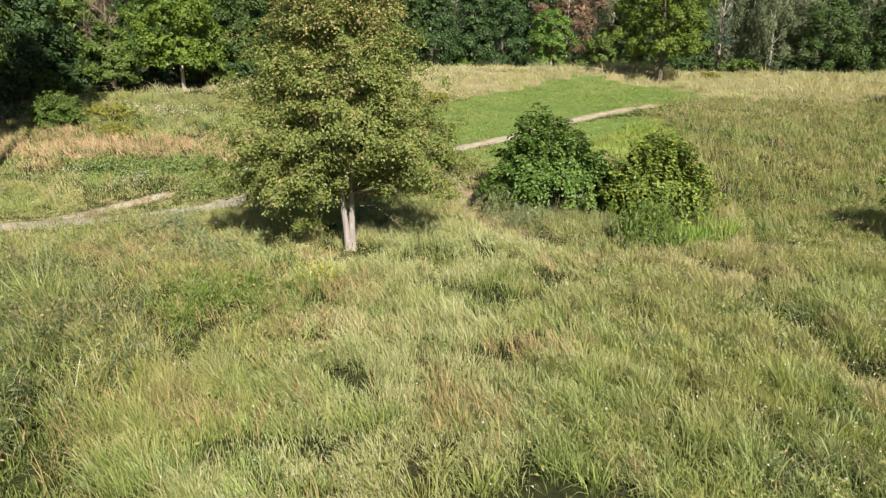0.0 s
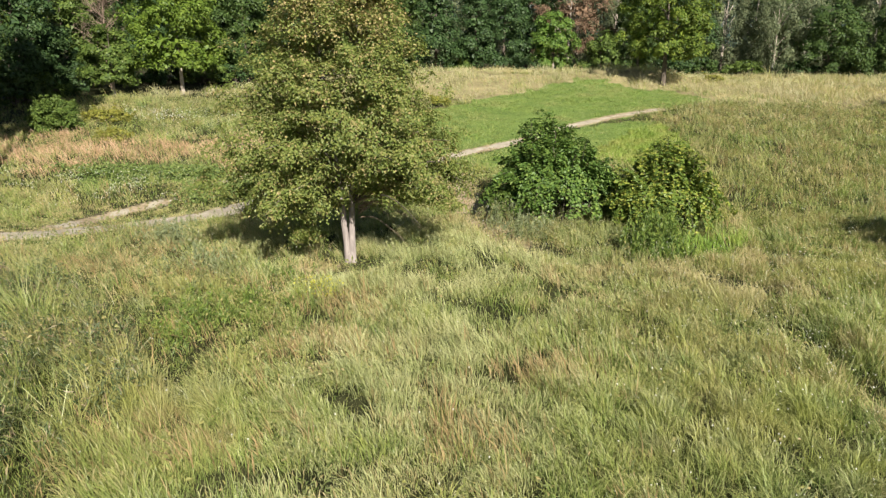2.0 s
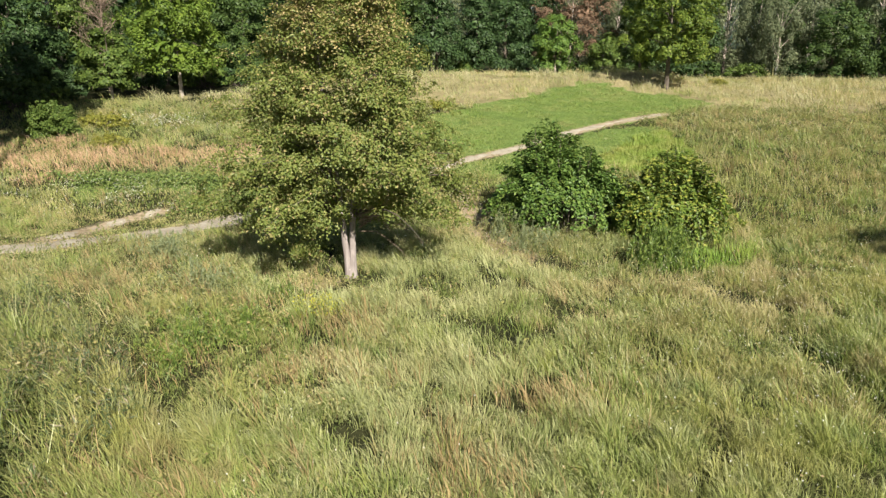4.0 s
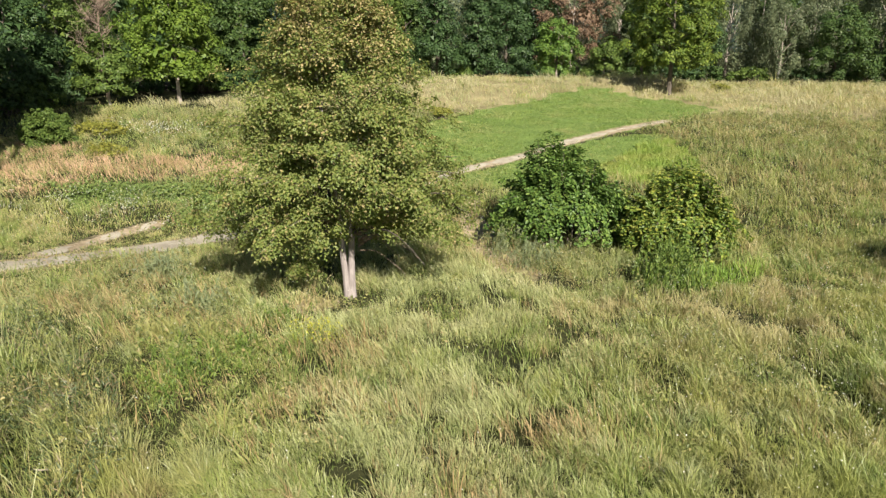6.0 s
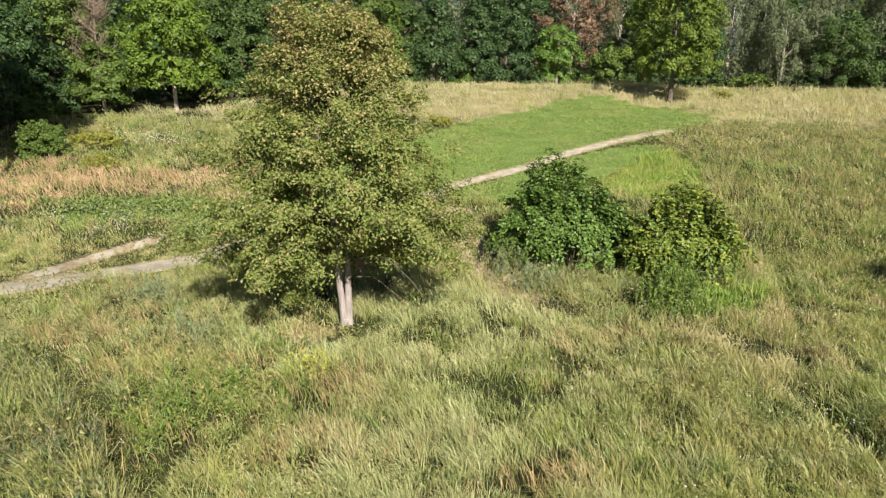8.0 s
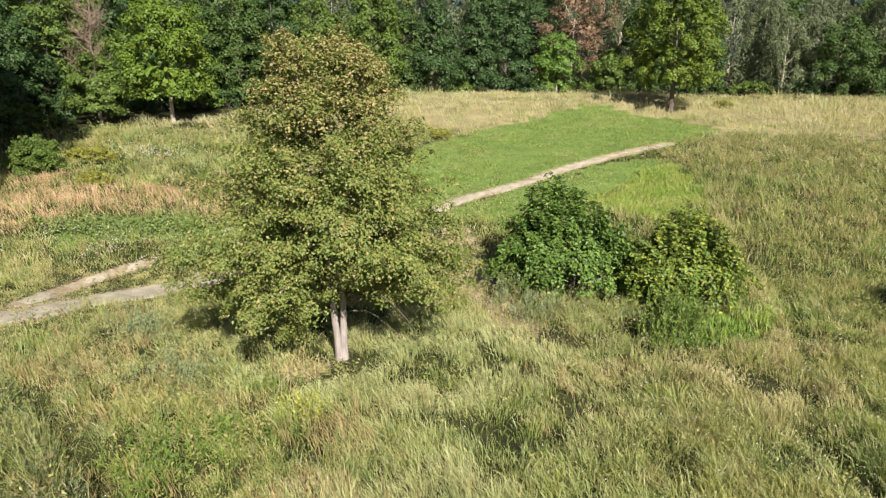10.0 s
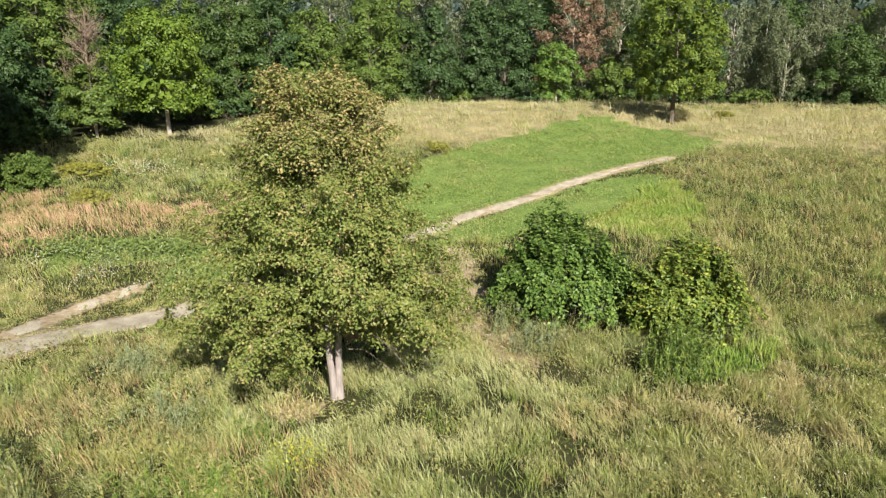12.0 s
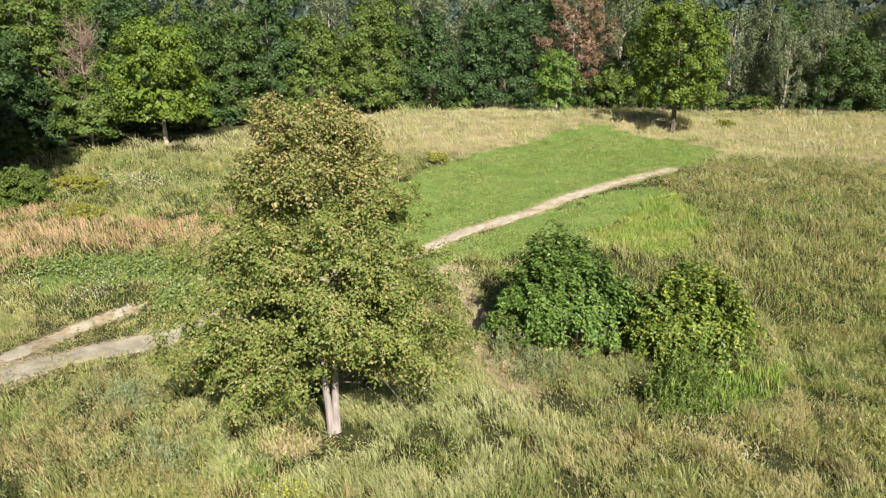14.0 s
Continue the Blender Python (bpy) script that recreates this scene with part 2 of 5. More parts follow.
def plant_material(name, stops, tip=None, patch=None, patch_scale=0.35, rough=0.5, through_light=0.14, gloss=0.35, by_clump=False, more=()):
    """Thin leaf or blade: colour varies by piece, by patches of the place, and towards dry tips."""
    m, nt, bsdf = material(name)
    geo = nt.nodes.new("ShaderNodeNewGeometry")
    pick = geo.outputs["Random Per Island"]
    if by_clump:
        own = nt.nodes.new("ShaderNodeAttribute")
        own.attribute_name = "clump"
        pick = maths(nt, "ADD", maths(nt, "MULTIPLY", pick, 0.62), maths(nt, "MULTIPLY", own.outputs["Fac"], 0.38), True)
    col = ramp(nt, pick, stops)
    if patch:
        fac = maths(nt, "MULTIPLY", maths(nt, "SUBTRACT", noise_of(nt, patch_scale, 4.0), 0.45), 5.0, True)
        col = mix(nt, fac, col, mix(nt, 0.75, col, patch))
        fac = maths(nt, "MULTIPLY", maths(nt, "SUBTRACT", noise_of(nt, patch_scale * 4.7, 3.0), 0.52), 6.0, True)
        col = mix(nt, fac, col, mix(nt, 1.0, col, (0.74, 0.86, 0.70), "MULTIPLY"))
    for shade, size, start, amount in more:
        fac = maths(nt, "MULTIPLY", maths(nt, "SUBTRACT", noise_of(nt, size, 3.0), start), 9.0, True)
        col = mix(nt, maths(nt, "MULTIPLY", fac, amount), col, shade)
    if tip:
        at = nt.nodes.new("ShaderNodeAttribute")
        at.attribute_name = "along"
        col = mix(nt, maths(nt, "POWER", at.outputs["Fac"], 2.0), col, mix(nt, 0.65, col, tip))
    nt.links.new(col, bsdf.inputs["Base Color"])
    bsdf.inputs["Roughness"].default_value = rough
    bsdf.inputs["Specular IOR Level"].default_value = gloss
    thin = add(nt, "ShaderNodeBsdfTranslucent")
    nt.links.new(mix(nt, 1.0, col, (1.15, 1.2, 0.6), "MULTIPLY"), thin.inputs["Color"])
    blend = add(nt, "ShaderNodeMixShader", Fac=through_light)
    nt.links.new(bsdf.outputs[0], blend.inputs[1])
    nt.links.new(thin.outputs[0], blend.inputs[2])
    nt.links.new(blend.outputs[0], nt.nodes["Material Output"].inputs["Surface"])
    return m


def solid_material(name, dark, light, scale, rough=0.9, bump=0.3, fine=6.0):
    m, nt, bsdf = material(name)
    big, small = noise_of(nt, scale, 4.0), noise_of(nt, scale * fine, 6.0)
    fac = maths(nt, "ADD", maths(nt, "MULTIPLY", big, 0.55), maths(nt, "MULTIPLY", small, 0.45))
    nt.links.new(ramp(nt, fac, [(0.34, dark), (0.66, light)]), bsdf.inputs["Base Color"])
    bsdf.inputs["Roughness"].default_value = rough
    bsdf.inputs["Specular IOR Level"].default_value = 0.2
    b = add(nt, "ShaderNodeBump", Strength=bump, Distance=0.03)
    nt.links.new(small, b.inputs["Height"])
    nt.links.new(b.outputs[0], bsdf.inputs["Normal"])
    return m


def ground_material(name):
    """Meadow thatch darkened for the shade between blades, that turns to bleached straw litter on the dry rise at the
    back.
    """
    m, nt, bsdf = material(name)
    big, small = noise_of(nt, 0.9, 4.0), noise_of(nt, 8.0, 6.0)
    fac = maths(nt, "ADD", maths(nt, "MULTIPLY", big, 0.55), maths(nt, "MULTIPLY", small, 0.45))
    # near-black: shade between the blades is put into the thatch colour
    shaded = ramp(nt, fac, [(0.34, (0.014, 0.017, 0.007)), (0.66, (0.058, 0.060, 0.024))])
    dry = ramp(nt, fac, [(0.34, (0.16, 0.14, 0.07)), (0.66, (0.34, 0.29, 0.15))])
    co = nt.nodes.new("ShaderNodeTexCoord")
    cut = nt.nodes.new("ShaderNodeSeparateXYZ")
    nt.links.new(co.outputs["Object"], cut.inputs[0])
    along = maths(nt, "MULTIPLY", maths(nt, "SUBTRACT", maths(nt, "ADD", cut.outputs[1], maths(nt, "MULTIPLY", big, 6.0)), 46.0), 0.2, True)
    # wood floor and left edge keep the dark tone: painted shade under trees
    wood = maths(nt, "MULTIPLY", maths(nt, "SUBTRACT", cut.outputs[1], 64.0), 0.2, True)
    col = mix(nt, maths(nt, "MULTIPLY", maths(nt, "SUBTRACT", along, wood, True), maths(nt, "MULTIPLY", maths(nt, "ADD", cut.outputs[0], 17.0), 0.25, True), True), shaded, dry)
    for key, low, high in (("along", (0.075, 0.115, 0.030), (0.170, 0.235, 0.062)), ("clump", (0.20, 0.155, 0.095), (0.44, 0.355, 0.235))):
        share = nt.nodes.new("ShaderNodeAttribute")
        share.attribute_name = key
        ragged = maths(nt, "MULTIPLY", maths(nt, "SUBTRACT", maths(nt, "ADD", share.outputs["Fac"], maths(nt, "MULTIPLY", maths(nt, "SUBTRACT", small, 0.5), 0.9)), 0.3), 3.0, True)
        col = mix(nt, ragged, col, ramp(nt, fac, [(0.34, low), (0.66, high)]))
    nt.links.new(col, bsdf.inputs["Base Color"])
    bsdf.inputs["Roughness"].default_value = 0.95
    bsdf.inputs["Specular IOR Level"].default_value = 0.1
    b = add(nt, "ShaderNodeBump", Strength=0.4, Distance=0.04)
    nt.links.new(small, b.inputs["Height"])
    nt.links.new(b.outputs[0], bsdf.inputs["Normal"])
    return m


def bark_material(name, dark, light):
    m, nt, bsdf = material(name)
    co = nt.nodes.new("ShaderNodeTexCoord")
    mp = nt.nodes.new("ShaderNodeMapping")
    mp.inputs["Scale"].default_value = (22, 22, 3.5)
    nt.links.new(co.outputs["Object"], mp.inputs["Vector"])
    n = add(nt, "ShaderNodeTexNoise", Scale=1.0, Detail=6.0)
    nt.links.new(mp.outputs[0], n.inputs["Vector"])
    nt.links.new(ramp(nt, n.outputs["Fac"], [(0.3, dark), (0.7, light)]), bsdf.inputs["Base Color"])
    bsdf.inputs["Roughness"].default_value = 0.9
    b = add(nt, "ShaderNodeBump", Strength=0.6, Distance=0.02)
    nt.links.new(n.outputs["Fac"], b.inputs["Height"])
    nt.links.new(b.outputs[0], bsdf.inputs["Normal"])
    return m


SOIL = ground_material("thatch_and_soil")
DIRT = solid_material("trodden_dirt", (0.225, 0.190, 0.135), (0.49, 0.440, 0.340), 1.9, fine=9.0)
BARK_GREY = bark_material("pale_grey_bark", (0.19, 0.16, 0.145), (0.34, 0.295, 0.27))
BARK_DARK = bark_material("dark_bark", (0.045, 0.035, 0.025), (0.16, 0.13, 0.10))
BARK_PALE = bark_material("sunlit_bark", (0.22, 0.18, 0.14), (0.55, 0.48, 0.40))
BARK_BIRCH = bark_material("birch_bark", (0.20, 0.18, 0.16), (0.58, 0.55, 0.50))
TWIG = bark_material("dry_twig", (0.13, 0.09, 0.06), (0.34, 0.26, 0.19))

LEAF_MAIN = plant_material("olive_leaf", [(0.0, (0.118, 0.165, 0.040)), (0.5, (0.190, 0.234, 0.056)), (0.85, (0.242, 0.262, 0.070)), (1.0, (0.285, 0.272, 0.092))], rough=0.5, gloss=0.35, through_light=0.3)
LEAF_RUST = plant_material("turning_leaf", [(0.0, (0.205, 0.195, 0.062)), (0.5, (0.280, 0.240, 0.090)), (1.0, (0.37, 0.285, 0.135))], rough=0.6)
LEAF_BUSH = plant_material("bush_leaf", [(0, (0.057, 0.109, 0.023)), (0.6, (0.103, 0.177, 0.033)), (1, (0.170, 0.241, 0.048))])
LEAF_BUSH_2 = plant_material("olive_bush_leaf", [(0, (0.072, 0.122, 0.021)), (0.6, (0.140, 0.202, 0.031)), (1, (0.306, 0.310, 0.055))])
LEAF_OLIVE = plant_material("olive_herb_leaf", [(0.0, (0.135, 0.150, 0.026)), (0.6, (0.215, 0.220, 0.036)), (1.0, (0.32, 0.29, 0.055))])
FOREST = {
    "dark": plant_material("dark_leaf", [(0, (0.035, 0.066, 0.018)), (0.6, (0.058, 0.098, 0.025)), (1, (0.087, 0.130, 0.033))], gloss=0.2),
    "deep": plant_material("deep_leaf", [(0, (0.029, 0.058, 0.021)), (0.6, (0.048, 0.088, 0.028)), (1, (0.073, 0.121, 0.037))], gloss=0.2),
    "mid": plant_material("mid_leaf", [(0, (0.057, 0.097, 0.021)), (0.6, (0.095, 0.144, 0.029)), (1, (0.137, 0.183, 0.039))], gloss=0.2),
    "fresh": plant_material("fresh_leaf", [(0.0, (0.058, 0.098, 0.016)), (0.6, (0.111, 0.159, 0.024)), (1.0, (0.170, 0.209, 0.032))], gloss=0.2),
    "bright": plant_material("bright_leaf", [(0, (0.071, 0.120, 0.018)), (0.6, (0.115, 0.177, 0.024)), (1, (0.156, 0.215, 0.033))], gloss=0.2),
    "lime": plant_material("lime_leaf", [(0.0, (0.062, 0.126, 0.020)), (0.6, (0.104, 0.180, 0.030)), (1.0, (0.15, 0.225, 0.04))]),
    "grey": plant_material("grey_green_leaf", [(0.0, (0.076, 0.100, 0.050)), (0.6, (0.123, 0.148, 0.074)), (1.0, (0.180, 0.201, 0.104))], gloss=0.2),
    # the bluish cast of "far" paints distance haze into the leaf colour
    "far": plant_material("hazed_far_leaf", [(0.0, (0.030, 0.052, 0.040)), (0.6, (0.048, 0.075, 0.058)), (1.0, (0.070, 0.098, 0.078))]),
    "rust": plant_material("rust_leaf", [(0.0, (0.115, 0.075, 0.045)), (0.6, (0.180, 0.112, 0.066)), (1.0, (0.26, 0.170, 0.105))], rough=0.7),
}

# ---- ground and paths ----
def steps(lo, hi, fine, reach):
    inner = np.arange(lo, hi + fine / 2, fine)
    grow = fine * np.cumsum(1.22 ** np.arange(1, 60))
    grow = np.append(grow[grow < reach], reach)
    return np.concatenate([lo - grow[::-1], inner, hi + grow])


def in_lawn(x, y):
    return zone(x, y, LAWN, 1.2) | zone(x, y, LAWN_LOW) | zone(x, y, LEFT_GREEN) | zone(x, y, FRESH)


def build_ground():
    xs, ys = steps(-32, 36, 0.5, 1500), steps(2, 74, 0.5, 1600)
    gx, gy = np.meshgrid(xs, ys, indexing="ij")
    v = np.stack([gx, gy, terrain(gx, gy)], -1).reshape(-1, 3)
    i, j = np.meshgrid(np.arange(len(xs) - 1), np.arange(len(ys) - 1), indexing="ij")
    p = (i * len(ys) + j).ravel()
    f = np.stack([p, p + len(ys), p + len(ys) + 1, p + 1], 1)
    turf = np.where(zone(gx, gy, LAWN) | zone(gx, gy, LAWN_LOW) | zone(gx, gy, FRESH), 1.0, 0.5 * zone(gx, gy, LEFT_GREEN))
    lanes = np.minimum(line_distance(gx, gy, SIDE_PATH) / 1.0, np.minimum(line_distance(gx, gy, FORK_PATH[:5]) / 0.45, line_distance(gx, gy, MAIN_PATH) / 0.5))
    bare = np.exp(-lanes ** 2) + np.exp(-((line_distance(gx, gy, BARE_TRAIL) / 0.8) ** 2)) + np.exp(-((gx + 3.3) / 0.6) ** 2 - ((gy - 16.9) / 0.5) ** 2)
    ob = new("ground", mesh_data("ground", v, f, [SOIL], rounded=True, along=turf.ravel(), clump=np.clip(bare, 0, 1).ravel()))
    tagged(ob, "rolling meadow ground of dry thatch and soil", "ground", kind="structure")


def build_path(name, line, half, label, seed, worn=0.5, fade=0.0):
    """Trodden strip with ragged edges; where it is little worn the sward breaks through."""
    line = np.array(line, float)
    seg = np.hypot(*np.diff(line, axis=0).T)
    at = np.concatenate([[0], np.cumsum(seg)])
    s = np.arange(0, at[-1], 0.13)
    cx, cy = np.interp(s, at, line[:, 0]), np.interp(s, at, line[:, 1])
    for _ in range(24):
        cx[1:-1], cy[1:-1] = (cx[:-2] + 2 * cx[1:-1] + cx[2:]) / 4, (cy[:-2] + 2 * cy[1:-1] + cy[2:]) / 4
    way = unit(np.stack([np.gradient(cx), np.gradient(cy)], 1))
    wide = half * (1 + 0.35 * value_noise(s / 1.3, s * 0 + seed, seed))
    side = np.linspace(-1.9, 1.9, 17)
    px = cx[:, None] - way[:, 1:] * side * wide[:, None]
    py = cy[:, None] + way[:, :1] * side * wide[:, None]
    bare = worn - fade * (s / s[-1])[:, None] + 0.55 - 0.75 * side ** 2 + 0.75 * value_noise(px * 1.1, py * 1.1, seed) + 0.65 * value_noise(px * 3.4, py * 3.4, seed + 1)
    lift = np.clip(bare * 0.10, -0.10, 0.012) + 0.004
    v = np.stack([px, py, terrain(px, py) + lift + 0.008 * value_noise(px * 5, py * 5, seed)], -1).reshape(-1, 3)
    i, j = np.meshgrid(np.arange(len(s) - 1), np.arange(16), indexing="ij")
    p = (i * 17 + j).ravel()
    f = np.stack([p, p + 17, p + 18, p + 1], 1)
    tagged(new(name, mesh_data(name, v, f, [DIRT], rounded=True)), label, "path", kind="structure")


build_ground()
build_path("path", MAIN_PATH, 0.24, "pale trodden dirt footpath climbing across the lawn", 3, 0.30, 0.15)
build_path("path", SIDE_PATH, 0.58, "pale sandy footpath between tall grasses", 8, 0.75)
build_path("path", FORK_PATH, 0.34, "narrow worn side track beside the sandy footpath", 14, -0.1, 0.8)


# ---- trees ----
def envelope(shape, u):
    if shape == "cone":
        return np.clip(1.05 * (1 - u) ** 0.75 * smooth(u, -0.12, 0.16), 0.0, 1)
    if shape == "column":
        return np.clip(np.sqrt(np.clip(1 - np.abs((u - 0.45) / 0.58) ** 3, 0, 1)), 0, 1)
    return np.sqrt(np.clip(1 - ((u - 0.40) / 0.62) ** 2, 0, 1))


def crown_places(rng, bottom, top, half, shape, count):
    """Clump centres through a crown, mostly near its uneven skin, and their outward ways."""
    u = rng.uniform(0, 1, count * 6)
    u = u[rng.uniform(0, 1, len(u)) < envelope(shape, u) * 0.9 + 0.1][:count]
    ang = rng.uniform(0, 2 * np.pi, len(u))
    lump = 1 + 0.16 * np.sin(ang * 3 + u * 7 + rng.uniform(0, 6)) + 0.12 * np.sin(ang * 5 - u * 11 + rng.uniform(0, 6))
    r = half * envelope(shape, u) * np.sqrt(rng.uniform(0.38, 1.0, len(u))) * lump
    c = np.stack([r * np.cos(ang), r * np.sin(ang), bottom + u * (top - bottom)], 1)
    out = unit(np.stack([np.cos(ang), np.sin(ang), (u - 0.35) * 1.2], 1))
    return c, out


def build_tree(name, x, y, height, width, leaf, bottom, label, shape="round", bark=BARK_DARK, group="trees of the wood edge",
               clump=0.60, leaf_size=0.175, per=170, density=1.0, seed=1, trunk_r=None):
    rng = np.random.RandomState(seed)
    tree = thing(name, x, y, label, "tree", group)
    trunk_r = trunk_r or 0.018 * height
    bend = rng.uniform(-0.03, 0.03, 2) * height
    zs = np.linspace(-0.3, height * 0.86, 8)
    line = np.stack([bend[0] * (zs / height) ** 2, bend[1] * (zs / height) ** 2, zs], 1)
    girth = lambda z: trunk_r * np.interp(z, [-0.3, 0.3, height * 0.86], [1.5, 1.0, 0.15])
    zl = np.linspace(-0.3, bottom + 0.25 * (height - bottom) * 0.5, 6)
    low = np.stack([np.interp(zl, zs, line[:, 0]), np.interp(zl, zs, line[:, 1]), zl], 1)
    trunk = part("trunk", mesh_data("trunk", *tube(low, girth(zl), 8, 0.06, rng), [bark], rounded=True), tree)
    zu = np.linspace(zl[-1], height * 0.86, 6)
    pieces = [tube(np.stack([np.interp(zu, zs, line[:, 0]), np.interp(zu, zs, line[:, 1]), zu], 1), girth(zu), 6)]
    for k in range(16 if leaf in ("grey", "rust") else 9):
        z0 = max(bottom * 0.85 + (height - bottom) * rng.uniform(0.02, 0.65), zl[-1] + 0.1)
        a = rng.uniform(0, 6.28)
        reach = width * 0.34 * rng.uniform(0.6, 1)
        rise = rng.uniform(0.9, 1.8) * reach if leaf in ("grey", "rust") else rng.uniform(0.2, 0.6) * reach
        q = np.linspace(0, 1, 5)[:, None]
        root = np.array([np.interp(z0, zs, line[:, 0]), np.interp(z0, zs, line[:, 1]), z0])
        pts = root + q * [np.cos(a) * reach, np.sin(a) * reach, rise] + np.sin(q * 3.14) * [0, 0, 0.12 * reach]
        pieces.append(tube(pts, trunk_r * np.linspace(0.3, 0.06, 5), 5))
    part("branchwork", mesh_data("branchwork", *joined(pieces), [BARK_PALE if leaf in ("grey", "rust") else BARK_DARK], rounded=True), trunk)
    count = int(density * 1.6 * width * (height - bottom) * (0.54 / clump) ** 1.4)
    weeping = leaf == "grey"
    c, out = crown_places(rng, bottom + clump * 0.5, height - clump * 0.6, width / 2 - clump * 0.55, shape, count)
    rad = clump * rng.uniform(0.65, 1.45, len(c))
    # boughs are mounds, leafy on top and thin beneath; those of birches hang in strands
    idx = np.repeat(np.arange(len(c)), per)
    d = unit(rng.normal(size=(len(idx), 3)) * [1, 1, 0.8] + [0, 0, 0.0 if weeping else 0.45] + 0.3 * out[idx])
    r = rad[idx][:, None] * rng.uniform(0.55, 1.12, (len(idx), 1))
    lc = c[idx] + d * r * ([0.7, 0.7, 1.5] if weeping else [1, 1, 0.75])
    lc[:, 2] -= 0.0 if weeping else 0.25 * ((lc[:, :2] - c[idx][:, :2]) ** 2).sum(1) / rad[idx]
    ln = unit(d * 0.8 + rng.normal(size=d.shape) * 0.38 + ([0, 0, 0.0] if weeping else [0, 0, 0.45]) + 0.25 * out[idx])
    core, way = crown_places(rng, bottom + clump, height - clump, width * 0.31, shape, max(8, count // 4))
    cc, cn = puffs(core, np.full(len(core), clump * 1.2), 20, rng, 0.9, way)
    big = np.concatenate([leaf_size * rng.uniform(0.7, 1.3, len(lc)), 0.38 * rng.uniform(0.8, 1.3, len(cc))])
    part("crown", mesh_data("crown", *leaflets(np.concatenate([lc, cc]), np.concatenate([ln, cn]), big, rng, 0.26 if weeping else 0.40, 1.8 if weeping else 0.5), [FOREST[leaf]]), tree)
    return tree


def build_main_tree():
    rng = np.random.RandomState(42)
    tree = thing("tree", -2.5, 17.5, "solitary olive-green tree with forked pale grey trunk and browning top leaves", "tree", z=0.0)
    zs = np.array([-0.3, 0.0, 0.25, 0.6, 1.0, 1.5, 2.4, 3.6, 4.8, 6.0, 7.0])
    left = np.stack([np.interp(zs, [0, 0.5, 1.2, 2.4, 4, 7], [-0.04, -0.070, -0.135, -0.22, -0.45, -0.75]), 0.02 * zs, zs], 1)
    right = np.stack([np.interp(zs, [0, 0.5, 1.2, 2.4, 4, 7], [0.06, 0.060, 0.068, 0.13, 0.4, 0.3]), 0.06 + 0.05 * zs, zs], 1)
    rl = np.interp(zs, [-0.3, 0, 0.3, 1.2, 3, 7], [0.17, 0.115, 0.095, 0.080, 0.06, 0.015])
    rr = np.interp(zs, [-0.3, 0, 0.3, 1.2, 3, 7], [0.18, 0.125, 0.100, 0.085, 0.07, 0.015])
    trunk = part("trunk", mesh_data("trunk", *joined([tube(left, rl, 12, 0.05, rng), tube(right, rr, 12, 0.05, rng)]), [BARK_GREY], rounded=True), tree)
    # boughs springing all round the stems, drooping low down, rising towards a blunt top
    zz = np.array([1.0, 1.5, 2.2, 3.0, 4.2, 5.6, 6.8, 7.6, 8.0])
    reach_at = np.array([2.8, 3.4, 3.6, 3.4, 2.95, 2.25, 1.7, 1.2, 0.6])
    clumps, n_bough = [], 128
    for k in range(n_bough):
        u = (k + 0.5) / n_bough
        z1 = 1.35 + 6.35 * u ** 1.12 + rng.uniform(-0.15, 0.15)
        a = k * 2.399963 + rng.uniform(-0.35, 0.35)
        reach = np.interp(z1, zz, reach_at) * rng.uniform(0.72, 1.06) - 0.25
        stem = left if np.cos(a) < 0 else right
        z0 = np.clip(z1 - reach * (0.05 if z1 < 2.5 else 0.45), 1.65, 6.6)
        root = np.array([np.interp(z0, zs, stem[:, 0]), np.interp(z0, zs, stem[:, 1]), z0])
        end = np.array([reach * np.cos(a) - 0.04 * z1, reach * np.sin(a) * 0.95, z1])
        q = np.linspace(0, 1, 7)[:, None]
        line = root + q * (end - root) + np.sin(q * np.pi) * [0, 0, 0.16 * reach] + rng.uniform(-0.05, 0.05, (7, 3)) * np.sin(q * np.pi)
        if 0 < -end[1] and abs(end[0] - 0.1) < 1.1 and z1 < 1.75 - 0.5 * end[1]:
            continue
        thick = np.linspace(0.030, 0.006, 7) * (1.0 if z0 < 4 else 0.65)
        part("limb", mesh_data("limb", *tube(line, thick, 5), [BARK_DARK], rounded=True), trunk)
        m = int(8 + 3.4 * reach)
        s = np.sqrt(rng.uniform(0.10, 1.0, m))
        at = np.stack([np.interp(s, q[:, 0], line[:, i]) for i in range(3)], 1)
        at += rng.normal(size=(m, 3)) * [0.26, 0.26, 0.13] * (0.5 + 0.5 * s[:, None])
        clumps.append(at)
    c = np.concatenate(clumps)
    def hollow(c):
        """Height of the crown's underside: it opens towards the sun, so that light reaches the stems."""
        front = np.clip(-c[:, 1], 0, 3)
        aside = c[:, 0] - 0.08 - 0.39 * front
        by_stem = np.exp(-(np.where(aside < 0, aside / 0.8, np.clip(aside - 1.5, 0, 9) / 0.6) ** 2))
        tight = np.exp(-((aside / 0.7) ** 4))
        return 1.0 + 0.40 * by_stem + (0.26 + 0.36 * by_stem) * front + tight * 0.2 * front

    back_low = (c[:, 1] > 0.2) & (c[:, 2] < 1.55) & (c[:, 0] > -1.2)
    c = c[(c[:, 2] > hollow(c)) & ~back_low]
    # the low-hanging bough beside the trunk
    hang = np.stack([rng.uniform(-2.0, -0.75, 36), rng.uniform(-0.7, 0.6, 36), rng.uniform(0.5, 1.9, 36)], 1)
    hang[:, 2] += 0.30 * np.abs(hang[:, 0] + 1.15)
    k = 210
